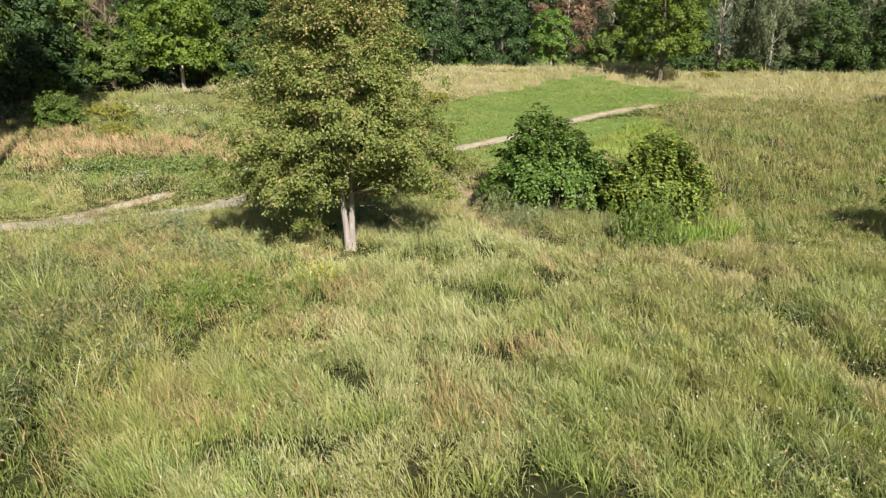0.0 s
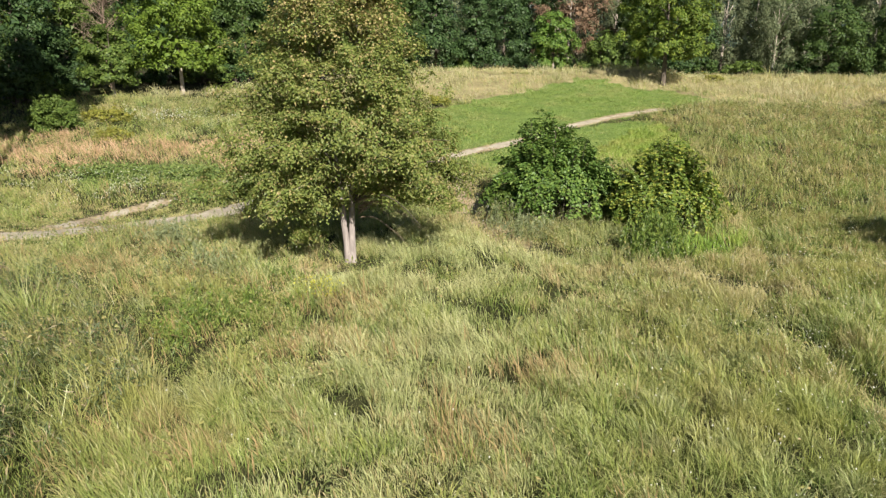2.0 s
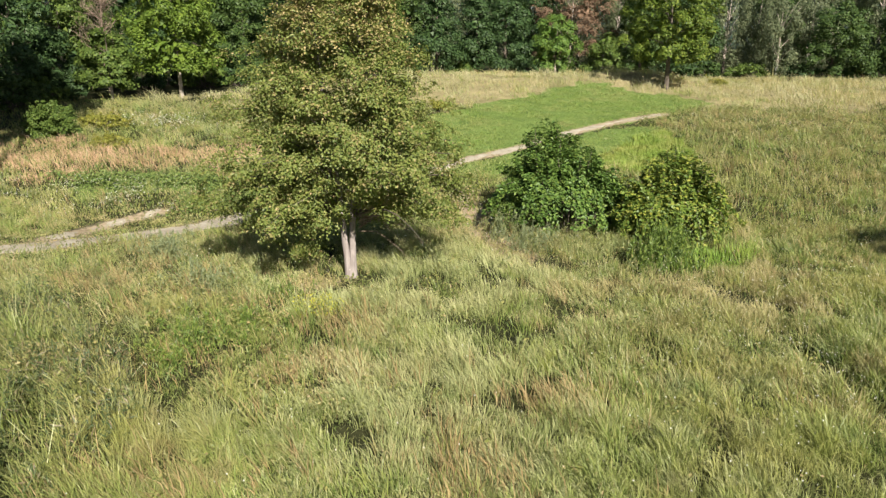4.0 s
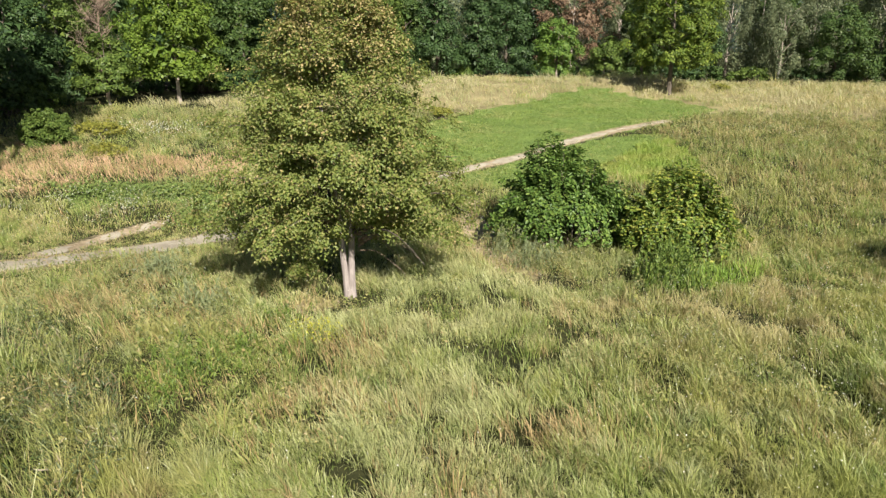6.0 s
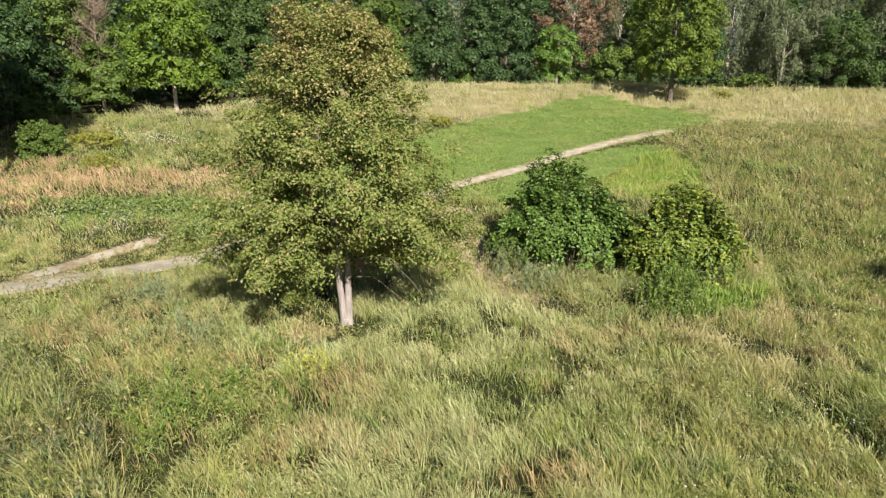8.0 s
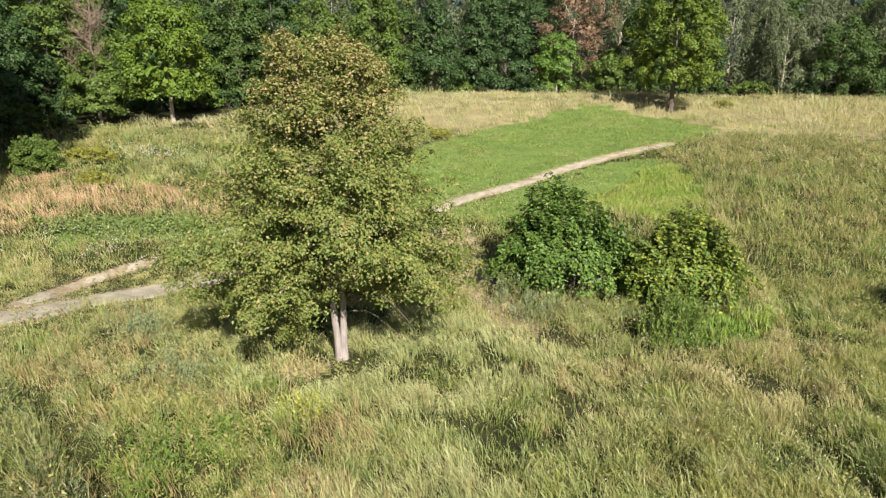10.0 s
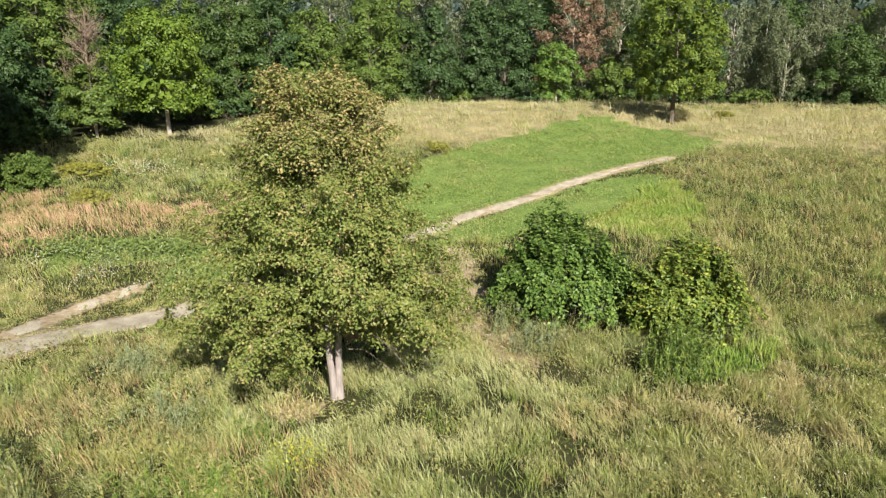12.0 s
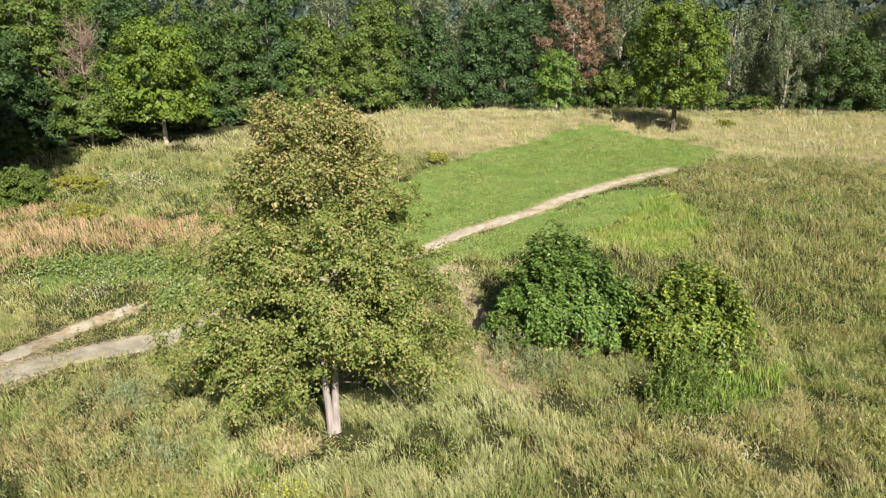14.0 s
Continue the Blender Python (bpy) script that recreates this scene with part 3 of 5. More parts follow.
    fill = np.stack([rng.normal(0, 1.05, k), rng.uniform(-1.9, 0.4, k), rng.uniform(1.5, 5.6, k)], 1)
    fill = fill[fill[:, 2] > hollow(fill) + 0.12]
    c = np.concatenate([c, hang, fill])
    out = unit(c - [0, 0, 3.2])
    # each spray of leaves fans out from its twig and droops at the rim
    idx = np.repeat(np.arange(len(c)), 76)
    rad = rng.uniform(0.17, 0.36, len(c))
    d = unit(rng.normal(size=(len(idx), 3)) + [0, 0, 0.35] + 0.55 * out[idx])
    lc = c[idx] + d * rad[idx][:, None] * rng.uniform(0.3, 1.15, (len(idx), 1)) * [1.1, 1.1, 0.55]
    lc[:, 2] -= 0.5 * ((lc[:, :2] - c[idx][:, :2]) ** 2).sum(1) / rad[idx]
    ln = unit(d * 0.5 + rng.normal(size=d.shape) * 0.42 + [0, 0, 0.55] + 0.35 * out[idx])
    v, f = leaf_mesh(lc, ln, rng.uniform(0.048, 0.090, len(lc)), rng, 0.35, 0.14, 0.6)
    turn = smooth(c[:, 2] + 0.9 * value_noise(c[:, 0] * 1.3, c[:, 2] * 1.3, 9), 4.8, 7.9)
    sere = (0.05 + 0.50 * turn + 0.32 * (rng.uniform(0, 1, len(c)) < 0.18))[idx]
    rust = rng.uniform(0, 1, len(lc)) < sere
    part("crown", mesh_data("crown", v, f, [LEAF_MAIN, LEAF_RUST], slots=np.repeat(rust.astype(int), 2)), tree, "olive-green leaves, browning at the top")
    # bare dead twigs hanging under the crown
    for k in range(16):
        a = rng.uniform(-0.5, 0.9)
        root = np.array([0.25, 0.15, rng.uniform(1.25, 1.75)])
        tip = root + [np.cos(a) * rng.uniform(0.9, 2.3), np.sin(a) * 1.4, rng.uniform(-0.75, 0.15)]
        q = np.linspace(0, 1, 7)[:, None]
        pts = root + q * (tip - root) + np.sin(q * np.pi) * [0, 0, 0.3] + rng.uniform(-0.07, 0.07, (7, 3)) * q
        part("dead_twig", mesh_data("dead_twig", *tube(pts, np.linspace(0.016, 0.004, 7), 4), [TWIG], rounded=True), trunk, "bare dead twig")


def build_bush(x, y, half_x, half_y, height, leaf, label, seed, lean=(0, 0), count=150, leaf_size=0.115, group="", name="shrub", per=75, clump=0.42, flat=0.5):
    rng = np.random.RandomState(seed)
    bush = thing(name, x, y, label, "shrub", group)
    u = rng.uniform(0, 1, count) ** 1.15
    ang = rng.uniform(0, 6.283, count)
    env = np.sqrt(np.clip(1 - ((u - 0.32) / 0.72) ** 2, 0, 1)) * (1 + 0.2 * np.sin(3 * ang + 5 * u + seed) + 0.16 * np.sin(7 * ang + 9 * u))
    r = np.sqrt(rng.uniform(0.15, 1, count)) * env
    c = np.stack([r * np.cos(ang) * (half_x - clump * 0.5) + lean[0] * u, r * np.sin(ang) * (half_y - clump * 0.5) + lean[1] * u, 0.25 + u * (height - 0.45)], 1)
    shoots = []
    for k in range(count // 6):
        a, b = rng.uniform(0, 6.283), rng.uniform(0.25, 0.95)
        root = np.array([np.cos(a) * half_x * b * 0.8, np.sin(a) * half_y * b * 0.8, height * (0.95 - 0.5 * b * b)]) + [lean[0] * 0.8, lean[1] * 0.8, -0.25]
        shoots.append(root + np.linspace(0, 1, 4)[:, None] * [np.cos(a) * 0.40, np.sin(a) * 0.35, 0.42] * rng.uniform(0.6, 1.35))
    c = np.concatenate([c] + shoots)
    girth = np.concatenate([clump * rng.uniform(0.65, 1.25, count), np.tile([0.6, 0.45, 0.34, 0.22], len(shoots)) * clump])
    for i in rng.permutation(count)[:22]:
        q = np.linspace(0, 1, 6)[:, None]
        root = np.array([rng.uniform(-0.3, 0.3) * half_x, rng.uniform(-0.3, 0.3) * half_y, -0.15])
        pts = root + q * (c[i] - root) + np.sin(q * np.pi) * [0, 0, 0.25 * height * 0.4]
        part("stem", mesh_data("stem", *tube(pts, np.linspace(0.028, 0.008, 6), 5), [BARK_DARK], rounded=True), bush)
    out = unit(c - [0, 0, height * 0.35])
    lc, ln = puffs(c, girth, per, rng, flat, out)
    low = lc[:, 2] > 0.02
    lc, ln = lc[low], ln[low]
    size = leaf_size * rng.uniform(0.7, 1.25, len(lc))
    leaves = leaflets(lc, ln, size, rng, 0.40, 0.5) if leaf_size > 0.2 else leaf_mesh(lc, ln, size, rng, 0.36, 0.12, 0.6)
    part("crown", mesh_data("crown", *leaves, [leaf]), bush)
    return bush


def build_spray_bush(x, y, half_x, half_y, height, leaf, label, seed, lean, blunt, sprays, leaf_size, spread=0.95):
    """Shrub of many arching boughs that end in drooping sprays of leaves."""
    rng = np.random.RandomState(seed)
    bush = thing("shrub", x, y, label, "shrub")
    clumps, ways = [], []
    for k in range(sprays):
        u = ((k + 0.5) / sprays) ** 1.25
        a = k * 2.399963 + rng.uniform(-0.4, 0.4)
        wide = min(1.0, 1.08 * (1 - u) ** blunt) * (0.82 + 0.18 * min(1.0, u / 0.15)) * rng.uniform(0.55, 1.12)
        tip = np.array([np.cos(a) * wide * half_x + lean[0] * u, np.sin(a) * wide * half_y + lean[1] * u, 0.25 + u * (height - 0.3) * rng.uniform(0.92, 1.06)])
        root = np.array([np.cos(a) * 0.25 * half_x + lean[0] * u * 0.5, np.sin(a) * 0.25 * half_y, -0.15])
        q = np.linspace(0, 1, 8)[:, None]
        bow = np.array([0, 0, 1.0]) * (0.35 * height * (1 - u) + 0.18)
        line = root + q * (tip - root) + np.sin(q * np.pi) * bow + rng.uniform(-0.05, 0.05, (8, 3)) * q
        if k % 3 == 0:
            part("stem", mesh_data("stem", *tube(line, np.linspace(0.026, 0.006, 8), 5), [BARK_DARK], rounded=True), bush)
        m = 135
        at = rng.uniform(0.35, 1.06, m) ** 0.8
        c = np.stack([np.interp(at, q[:, 0], line[:, i]) for i in range(3)], 1)
        way = unit(line[-1] - line[4])
        across = unit(np.cross(way, [0, 0, 1.0]))
        aside = rng.normal(size=m) * 0.20 * (1.25 - 0.7 * np.clip(at, 0, 1)) * spread
        c += across * aside[:, None] + rng.normal(size=(m, 3)) * [0.04, 0.04, 0.045] - np.stack([at * 0, at * 0, 0.9 * aside ** 2 + 0.22 * np.clip(at - 0.75, 0, 1) ** 1.5], 1)
        clumps.append(c)
        ways.append(np.tile([0.0, 0.0, 0.75], (m, 1)) + 0.45 * unit(tip - [0, 0, 0.3 * height]) + rng.normal(size=(m, 3)) * 0.36)
    lc, ln = np.concatenate(clumps), np.concatenate(ways)
    low = lc[:, 2] > 0.05
    lc, ln = lc[low], ln[low]
    part("crown", mesh_data("crown", *leaf_mesh(lc, ln, leaf_size * rng.uniform(0.65, 1.3, len(lc)), rng, 0.34, 0.12, 0.5), [leaf]), bush)


build_main_tree()
build_spray_bush(4.0, 22.9, 2.85, 1.9, 3.55, LEAF_BUSH, "large dark green leafy shrub in tall grass", 5, (-0.45, 1.1), 0.60, 190, 0.135)
build_spray_bush(7.3, 22.2, 2.2, 1.7, 3.2, LEAF_BUSH_2, "rounded olive-green shrub with yellowish sunlit top", 6, (0.15, 0.45), 0.46, 160, 0.125)
build_bush(-21.0, 35.8, 1.25, 1.2, 1.9, FOREST["mid"], "low dense dark green shrub at the wood edge", 7, count=110, clump=0.36, leaf_size=0.12, per=90)
build_bush(2.05, 22.6, 0.5, 0.9, 1.0, FOREST["mid"], "small dull green weedy bush beside the shrub", 8, count=22, leaf_size=0.08, clump=0.28, per=50, flat=1.1)
build_bush(-19.5, 38.4, 1.6, 0.9, 0.95, LEAF_OLIVE, "low yellow-olive clump of herbs in dry grass", 10, count=44, leaf_size=0.10, clump=0.28, per=60, group="olive herb clumps", name="herb_clump")
build_bush(-17.2, 34.3, 1.0, 0.6, 0.85, LEAF_OLIVE, "low yellow-olive clump of herbs in dry grass", 11, count=30, leaf_size=0.10, clump=0.25, per=60, group="olive herb clumps", name="herb_clump")
build_bush(20.6, 56.0, 0.7, 0.5, 0.7, LEAF_OLIVE, "small olive bush in bleached grass", 12, count=12, leaf_size=0.13, clump=0.3, per=50)
build_bush(-0.8, 44.6, 0.8, 0.5, 0.75, LEAF_OLIVE, "low olive weedy bush at the lawn's edge", 14, count=20, leaf_size=0.11, clump=0.28, per=50)
# stands out of view; added to throw the shadow at the right edge
build_bush(16.5, 20.7, 2.0, 2.0, 3.0, LEAF_BUSH, "unseen shrub off to the right, added for its shadow", 9, count=120)


def wood_x(px, y):
    """Plan x of a wood tree, from its bearing and how far off it stands."""
    return 0.375 + ((px - 803) * 0.0503 - 0.375) * (y - 3.3) / 62.7


build_tree("tree", 15.9, 53.3, 9.0, 6.8, "fresh", 1.9, "solitary round green tree on a short dark trunk in dry grass", "column", BARK_DARK, "", seed=21, clump=0.46, leaf_size=0.15, per=150, density=1.9, trunk_r=0.19)
build_tree("tree", -19.4, 49.5, 8.5, 6.4, "bright", 1.7, "bright yellow-green broadleaf tree with pale trunk", "round", BARK_PALE, seed=22, clump=0.56, leaf_size=0.16, per=190, density=1.7, trunk_r=0.15)
build_tree("tree", -23.6, 47.9, 4.8, 3.8, "mid", 0.7, "small dark green tree with pale trunk at the wood edge", "round", BARK_PALE, seed=23, clump=0.45, leaf_size=0.16, density=1.6)
build_tree("tree", 8.6, 61.5, 5.4, 4.0, "lime", 0.5, "small bright lime-green young tree in dry grass", "round", BARK_PALE, seed=24, clump=0.45, leaf_size=0.16, density=1.8, per=150)
build_tree("tree", 11.9, 75.0, 12.8, 8.4, "rust", 1.6, "rust-brown withered tree with bare pale stems", "round", BARK_PALE, seed=25, clump=0.5, leaf_size=0.14, per=110, density=0.95, trunk_r=0.13)

WOOD = [
    # bearing, distance, height, width, leaf, lowest leaves, shape
    (-40, 46, 8.5, 6.0, "deep", 1.0, "round"), (15, 49, 5.0, 5.0, "deep", 0.8, "round"), (62, 54, 11.0, 6.5, "mid", 2.6, "column"),
    (110, 58, 10.0, 5.0, "mid", 1.5, "column"), (225, 57, 9.6, 5.0, "deep", 1.4, "column"), (345, 57, 8.8, 5.2, "dark", 0.9, "column"),
    (410, 58.5, 9.2, 5.4, "dark", 0.8, "column"), (478, 61, 9.3, 5.4, "deep", 0.6, "column"), (548, 62, 8.3, 5.0, "mid", 0.6, "column"),
    (652, 63.5, 9.0, 6.4, "mid", 0.6, "round"), (712, 66, 8.0, 4.4, "dark", 0.6, "round"), (768, 66, 8.8, 5.7, "deep", 0.7, "cone"),
    (842, 67.5, 9.4, 4.6, "deep", 0.7, "cone"), (893, 68, 9.6, 5.0, "deep", 0.7, "column"), (945, 76, 10.5, 4.0, "deep", 0.8, "column"),
    (1072, 71, 4.4, 4.4, "mid", 0.2, "round"), (1095, 77, 13.0, 4.2, "grey", 1.0, "column"), (1140, 70, 9.0, 4.8, "dark", 0.8, "column"),
    (1230, 73, 10.0, 5.4, "deep", 0.6, "column"), (420, 70, 9.2, 5.2, "mid", 0.4, "column"), (1345, 75, 10.5, 4.6, "grey", 0.6, "column"),
    (1388, 71, 7.6, 5.0, "grey", 0.3, "round"), (1440, 77, 11.0, 4.6, "grey", 0.8, "column"), (1487, 70, 7.4, 7.2, "dark", 0.3, "round"),
    (1562, 76, 10.5, 5.2, "grey", 0.8, "column"), (1620, 70, 8.0, 6.0, "dark", 0.5, "round"), (1700, 68, 9.0, 6.0, "mid", 0.5, "round"),
]
WOOD_LABEL = {"fresh": "tall fresh green broadleaf tree at the wood edge", "dark": "dense dark green broadleaf tree at the wood edge", "deep": "very dark green dense tree at the wood edge",
              "mid": "mid-green broadleaf tree at the wood edge", "grey": "grey-green birch with pale branches behind the wood edge"}
for k, (px, dist, high, wide, leaf, low, shape) in enumerate(WOOD):
    build_tree("tree", wood_x(px, dist), dist, high, wide, leaf, low, WOOD_LABEL[leaf], shape, BARK_BIRCH if leaf == "grey" else BARK_DARK, seed=100 + k, density=1.38 if leaf != "grey" else 1.4)
for k in range(22):
    px, dist = -120 + 88 * k, 80 + 5 * (k % 3)
    leaf = ("grey", "grey", "dark", "grey", "mid")[k % 5] if px > 380 else ("mid", "dark", "mid")[k % 3]
    high = (11.8 if px < 1000 else 10.8 if px < 1240 else 8.8) + 0.6 * ((k * 7) % 5)
    build_tree("tree", wood_x(px, dist), dist, high, 6.8, leaf, 0.4, WOOD_LABEL[leaf], "column", BARK_DARK,
               seed=300 + k, clump=0.85, leaf_size=0.27, per=120, density=1.2)
# all but the first are unseen trees added for the shadows they cast
for k, (x, y, high, wide, low) in enumerate([(-22.6, 29.6, 15.0, 7.0, 3.4), (-28.5, 31.0, 16.0, 8.6, 1.0), (-34.5, 38.0, 16.0, 9.5, 1.0), (31.8, 41.0, 6.0, 4.6, 0.6)]):
    build_tree("tree", x, y, high, wide, "mid" if k == 0 else "dark", low, WOOD_LABEL["mid" if k == 0 else "dark"], "column", BARK_DARK, seed=400 + k, clump=0.75, leaf_size=0.2, per=170, density=1.3)
# high-crowned trees out of view, added only to shade the left wood edge
for x, y, high, low, seed in ((-18.4, 25.6, 19.0, 12.0, 431), (-20.9, 25.0, 19.5, 11.5, 432), (-20.2, 17.6, 20.5, 11.0, 434), (-21.0, 20.0, 21.0, 10.0, 435)):
    build_tree("tree", x, y, high, 5.6, "dark", low, "unseen tall tree added to shade the left wood edge", "column", BARK_DARK, seed=seed, clump=0.8, leaf_size=0.3, per=90, density=2.2, trunk_r=0.2)


UNDERSTORY = [(-70, 43.0, 2.2), (-20, 45.5, 2.0), (20, 47.5, 1.5), (-8, 50.0, 2.0), (95, 52.5, 1.6), (200, 54.0, 2.0), (262, 56.0, 1.7), (330, 55.0, 1.8), (385, 56.5, 1.5), (452, 59.5, 1.5), (515, 61.0, 1.6), (590, 62.5, 1.7), (700, 64.5, 1.2),
              (805, 67.0, 1.3), (940, 71.0, 1.6), (1035, 72.0, 1.4), (1120, 70.5, 1.6), (1185, 72.0, 1.5), (1260, 71.0, 1.6), (1340, 71.0, 1.5), (1430, 70.5, 1.5), (1545, 70.0, 1.4)]
for k, (px, dist, high) in enumerate(UNDERSTORY):
    build_bush(wood_x(px, dist), dist, 2.3, 1.2, high, FOREST[("dark", "mid", "deep")[k % 3]], "low dark green undergrowth bush beneath the wood edge", 500 + k, count=34, leaf_size=0.22, per=44, clump=0.45, group="undergrowth of the wood edge")


def build_bare_tree(x, y, height, seed):
    rng = np.random.RandomState(seed)
    tree = thing("tree", x, y, "leafless brown dead tree with many fine twigs", "tree", "trees of the wood edge")
    zs = np.linspace(-0.3, height, 9)
    trunk = part("trunk", mesh_data("trunk", *tube(np.stack([0.1 * np.sin(zs), 0.05 * zs, zs], 1), np.linspace(0.13, 0.02, 9), 7), [TWIG], rounded=True), tree)
    for k in range(46):
        z0 = rng.uniform(0.18, 0.95) * height
        a, reach = rng.uniform(0, 6.283), (1.25 - z0 / height) * rng.uniform(1.2, 2.6)
        q = np.linspace(0, 1, 5)[:, None]
        pts = np.array([0, 0.05 * z0, z0]) + q * [np.cos(a) * reach, np.sin(a) * reach, reach * 0.7] + rng.uniform(-0.08, 0.08, (5, 3)) * q
        pieces = [tube(pts, np.linspace(0.032, 0.009, 5), 4)]
        for j in range(11):
            s = pts[rng.randint(1, 5)]
            e = s + rng.normal(size=3) * 0.45 + [0, 0, 0.45]
            pieces.append(tube(np.stack([s, (s + e) / 2 + rng.normal(size=3) * 0.05, e]), [0.013, 0.009, 0.005], 3))
        part("branch", mesh_data("branch", *joined(pieces), [TWIG], rounded=True), trunk)


build_bare_tree(wood_x(140, 51), 51, 8.2, 61)


def build_far_woods():
    """Woods beyond the edge, up the distant rise."""
    rng = np.random.RandomState(77)
    n = 900
    x, y = rng.uniform(-190, 220, n), rng.uniform(100, 330, n)
    c = []
    for k in range(6):
        c.append(np.stack([x + rng.normal(size=n) * 1.2, y + rng.normal(size=n) * 1.2, terrain(x, y) + 3 + 2.4 * k + rng.uniform(-0.8, 0.8, n)], 1))
    c = np.concatenate(c)
    lc, ln = puffs(c, np.tile(rng.uniform(1.3, 2.6, n), 6) * np.repeat([0.9, 1.1, 1.05, 0.9, 0.7, 0.4], n), 17, rng, 0.85)
    ob = new("far_woods", mesh_data("far_woods", *leaflets(lc, ln, rng.uniform(0.8, 1.5, len(lc)), rng), [FOREST["far"]]))
    tagged(ob, "distant dark green wooded rise behind the meadow", "woods", kind="stuff")


build_far_woods()


# ---- grasses and herbs ----
GRASS_GREEN = plant_material("meadow_grass", [(0, (0.066, 0.120, 0.022)), (0.25, (0.124, 0.205, 0.039)), (0.5, (0.200, 0.288, 0.061)), (0.7, (0.290, 0.355, 0.090)), (0.86, (0.375, 0.385, 0.133)), (1, (0.440, 0.350, 0.152))],
                             tip=(0.390, 0.362, 0.145), patch=(0.360, 0.328, 0.112), patch_scale=0.25, by_clump=True, rough=0.42, gloss=0.5, through_light=0.2,
                             more=[((0.300, 0.205, 0.120), 0.72, 0.57, 0.72), ((0.085, 0.168, 0.042), 0.55, 0.55, 0.72), ((0.185, 0.245, 0.118), 0.62, 0.55, 0.65), ((0.360, 0.390, 0.085), 1.13, 0.575, 0.65)])
GRASS_STRAW = plant_material("straw_grass", [(0.0, (0.257, 0.237, 0.092)), (0.4, (0.399, 0.342, 0.155)), (0.8, (0.522, 0.437, 0.232)), (1.0, (0.589, 0.503, 0.300))], tip=(0.532, 0.446, 0.252), patch=(0.257, 0.266, 0.092), patch_scale=0.3, through_light=0.2, by_clump=True)
GRASS_PINK = plant_material("rusty_straw", [(0.0, (0.309, 0.228, 0.108)), (0.4, (0.474, 0.314, 0.184)), (0.8, (0.577, 0.399, 0.248)), (1.0, (0.639, 0.456, 0.302))], tip=(0.577, 0.370, 0.248), through_light=0.2, by_clump=True)
GRASS_PALE = plant_material("pale_grass", [(0.0, (0.240, 0.290, 0.100)), (0.5, (0.350, 0.388, 0.155)), (1.0, (0.490, 0.488, 0.240))], tip=(0.52, 0.50, 0.27), patch=(0.44, 0.405, 0.200), patch_scale=0.3, by_clump=True)
GRASS_FAR = plant_material("bleached_grass", [(0.0, (0.335, 0.315, 0.170)), (0.5, (0.430, 0.395, 0.232)), (1.0, (0.530, 0.480, 0.310))], patch=(0.349, 0.349, 0.172), patch_scale=0.16, through_light=0.2, by_clump=True)
GRASS_LAWN = plant_material("short_green_grass", [(0.0, (0.165, 0.238, 0.052)), (0.5, (0.200, 0.275, 0.062)), (1.0, (0.245, 0.300, 0.078))], patch=(0.300, 0.305, 0.105), patch_scale=0.4, by_clump=True,
                            more=[((0.36, 0.32, 0.150), 0.55, 0.60, 0.45), ((0.135, 0.235, 0.058), 0.75, 0.56, 0.5)])
GRASS_REED = plant_material("fresh_reed", [(0.0, (0.100, 0.190, 0.030)), (0.5, (0.170, 0.275, 0.042)), (1.0, (0.27, 0.35, 0.065))], patch=(0.30, 0.36, 0.08), patch_scale=0.8, by_clump=True)
GRASS_FRESH = plant_material("yellow_green_grass", [(0.0, (0.150, 0.235, 0.040)), (0.5, (0.225, 0.310, 0.055)), (1.0, (0.32, 0.375, 0.085))], patch=(0.36, 0.35, 0.11), patch_scale=0.9, by_clump=True)
PLUME_SILVER = plant_material("silvery_weed_leaf", [(0.0, (0.120, 0.155, 0.070)), (0.5, (0.190, 0.225, 0.108)), (1.0, (0.28, 0.305, 0.165))], rough=0.6)
PLUME_GREEN = plant_material("plume_weed_leaf", [(0.0, (0.070, 0.118, 0.022)), (0.6, (0.125, 0.190, 0.036)), (1.0, (0.22, 0.27, 0.055))])
CLOVER = plant_material("clover_leaf", [(0.0, (0.085, 0.136, 0.034)), (0.6, (0.142, 0.196, 0.048)), (1.0, (0.22, 0.255, 0.075))])
PLUME_GREY = plant_material("grey_weed_leaf", [(0.0, (0.100, 0.128, 0.042)), (0.5, (0.175, 0.200, 0.070)), (0.85, (0.255, 0.262, 0.110)), (1.0, (0.30, 0.24, 0.12))])
LOW_GROWTH = plant_material("low_growth", [(0.0, (0.070, 0.110, 0.022)), (0.5, (0.140, 0.180, 0.040)), (1.0, (0.260, 0.260, 0.080))])
WEED_LEAF = plant_material("weed_leaf", [(0.0, (0.090, 0.116, 0.030)), (0.5, (0.160, 0.185, 0.048)), (0.85, (0.275, 0.258, 0.085)), (1.0, (0.30, 0.225, 0.11))])
WEED_DARK = plant_material("rank_weed_leaf", [(0.0, (0.050, 0.078, 0.026)), (0.5, (0.090, 0.122, 0.045)), (0.8, (0.150, 0.165, 0.075)), (0.9, (0.22, 0.175, 0.105)), (1.0, (0.31, 0.25, 0.15))])
WEED_BROWN = plant_material("seeding_weed", [(0.0, (0.19, 0.145, 0.060)), (0.5, (0.31, 0.225, 0.100)), (1.0, (0.45, 0.335, 0.170))], through_light=0.1, rough=0.8)
PETAL = plant_material("white_petal", [(0.0, (0.496, 0.496, 0.440)), (1.0, (0.640, 0.640, 0.592))], through_light=0.3)
PETAL_YELLOW = plant_material("yellow_flower", [(0.0, (0.30, 0.32, 0.04)), (1.0, (0.52, 0.49, 0.06))], through_light=0.3)


def half_view(y):
    return 0.70 * (y + 2.0) + 2.0


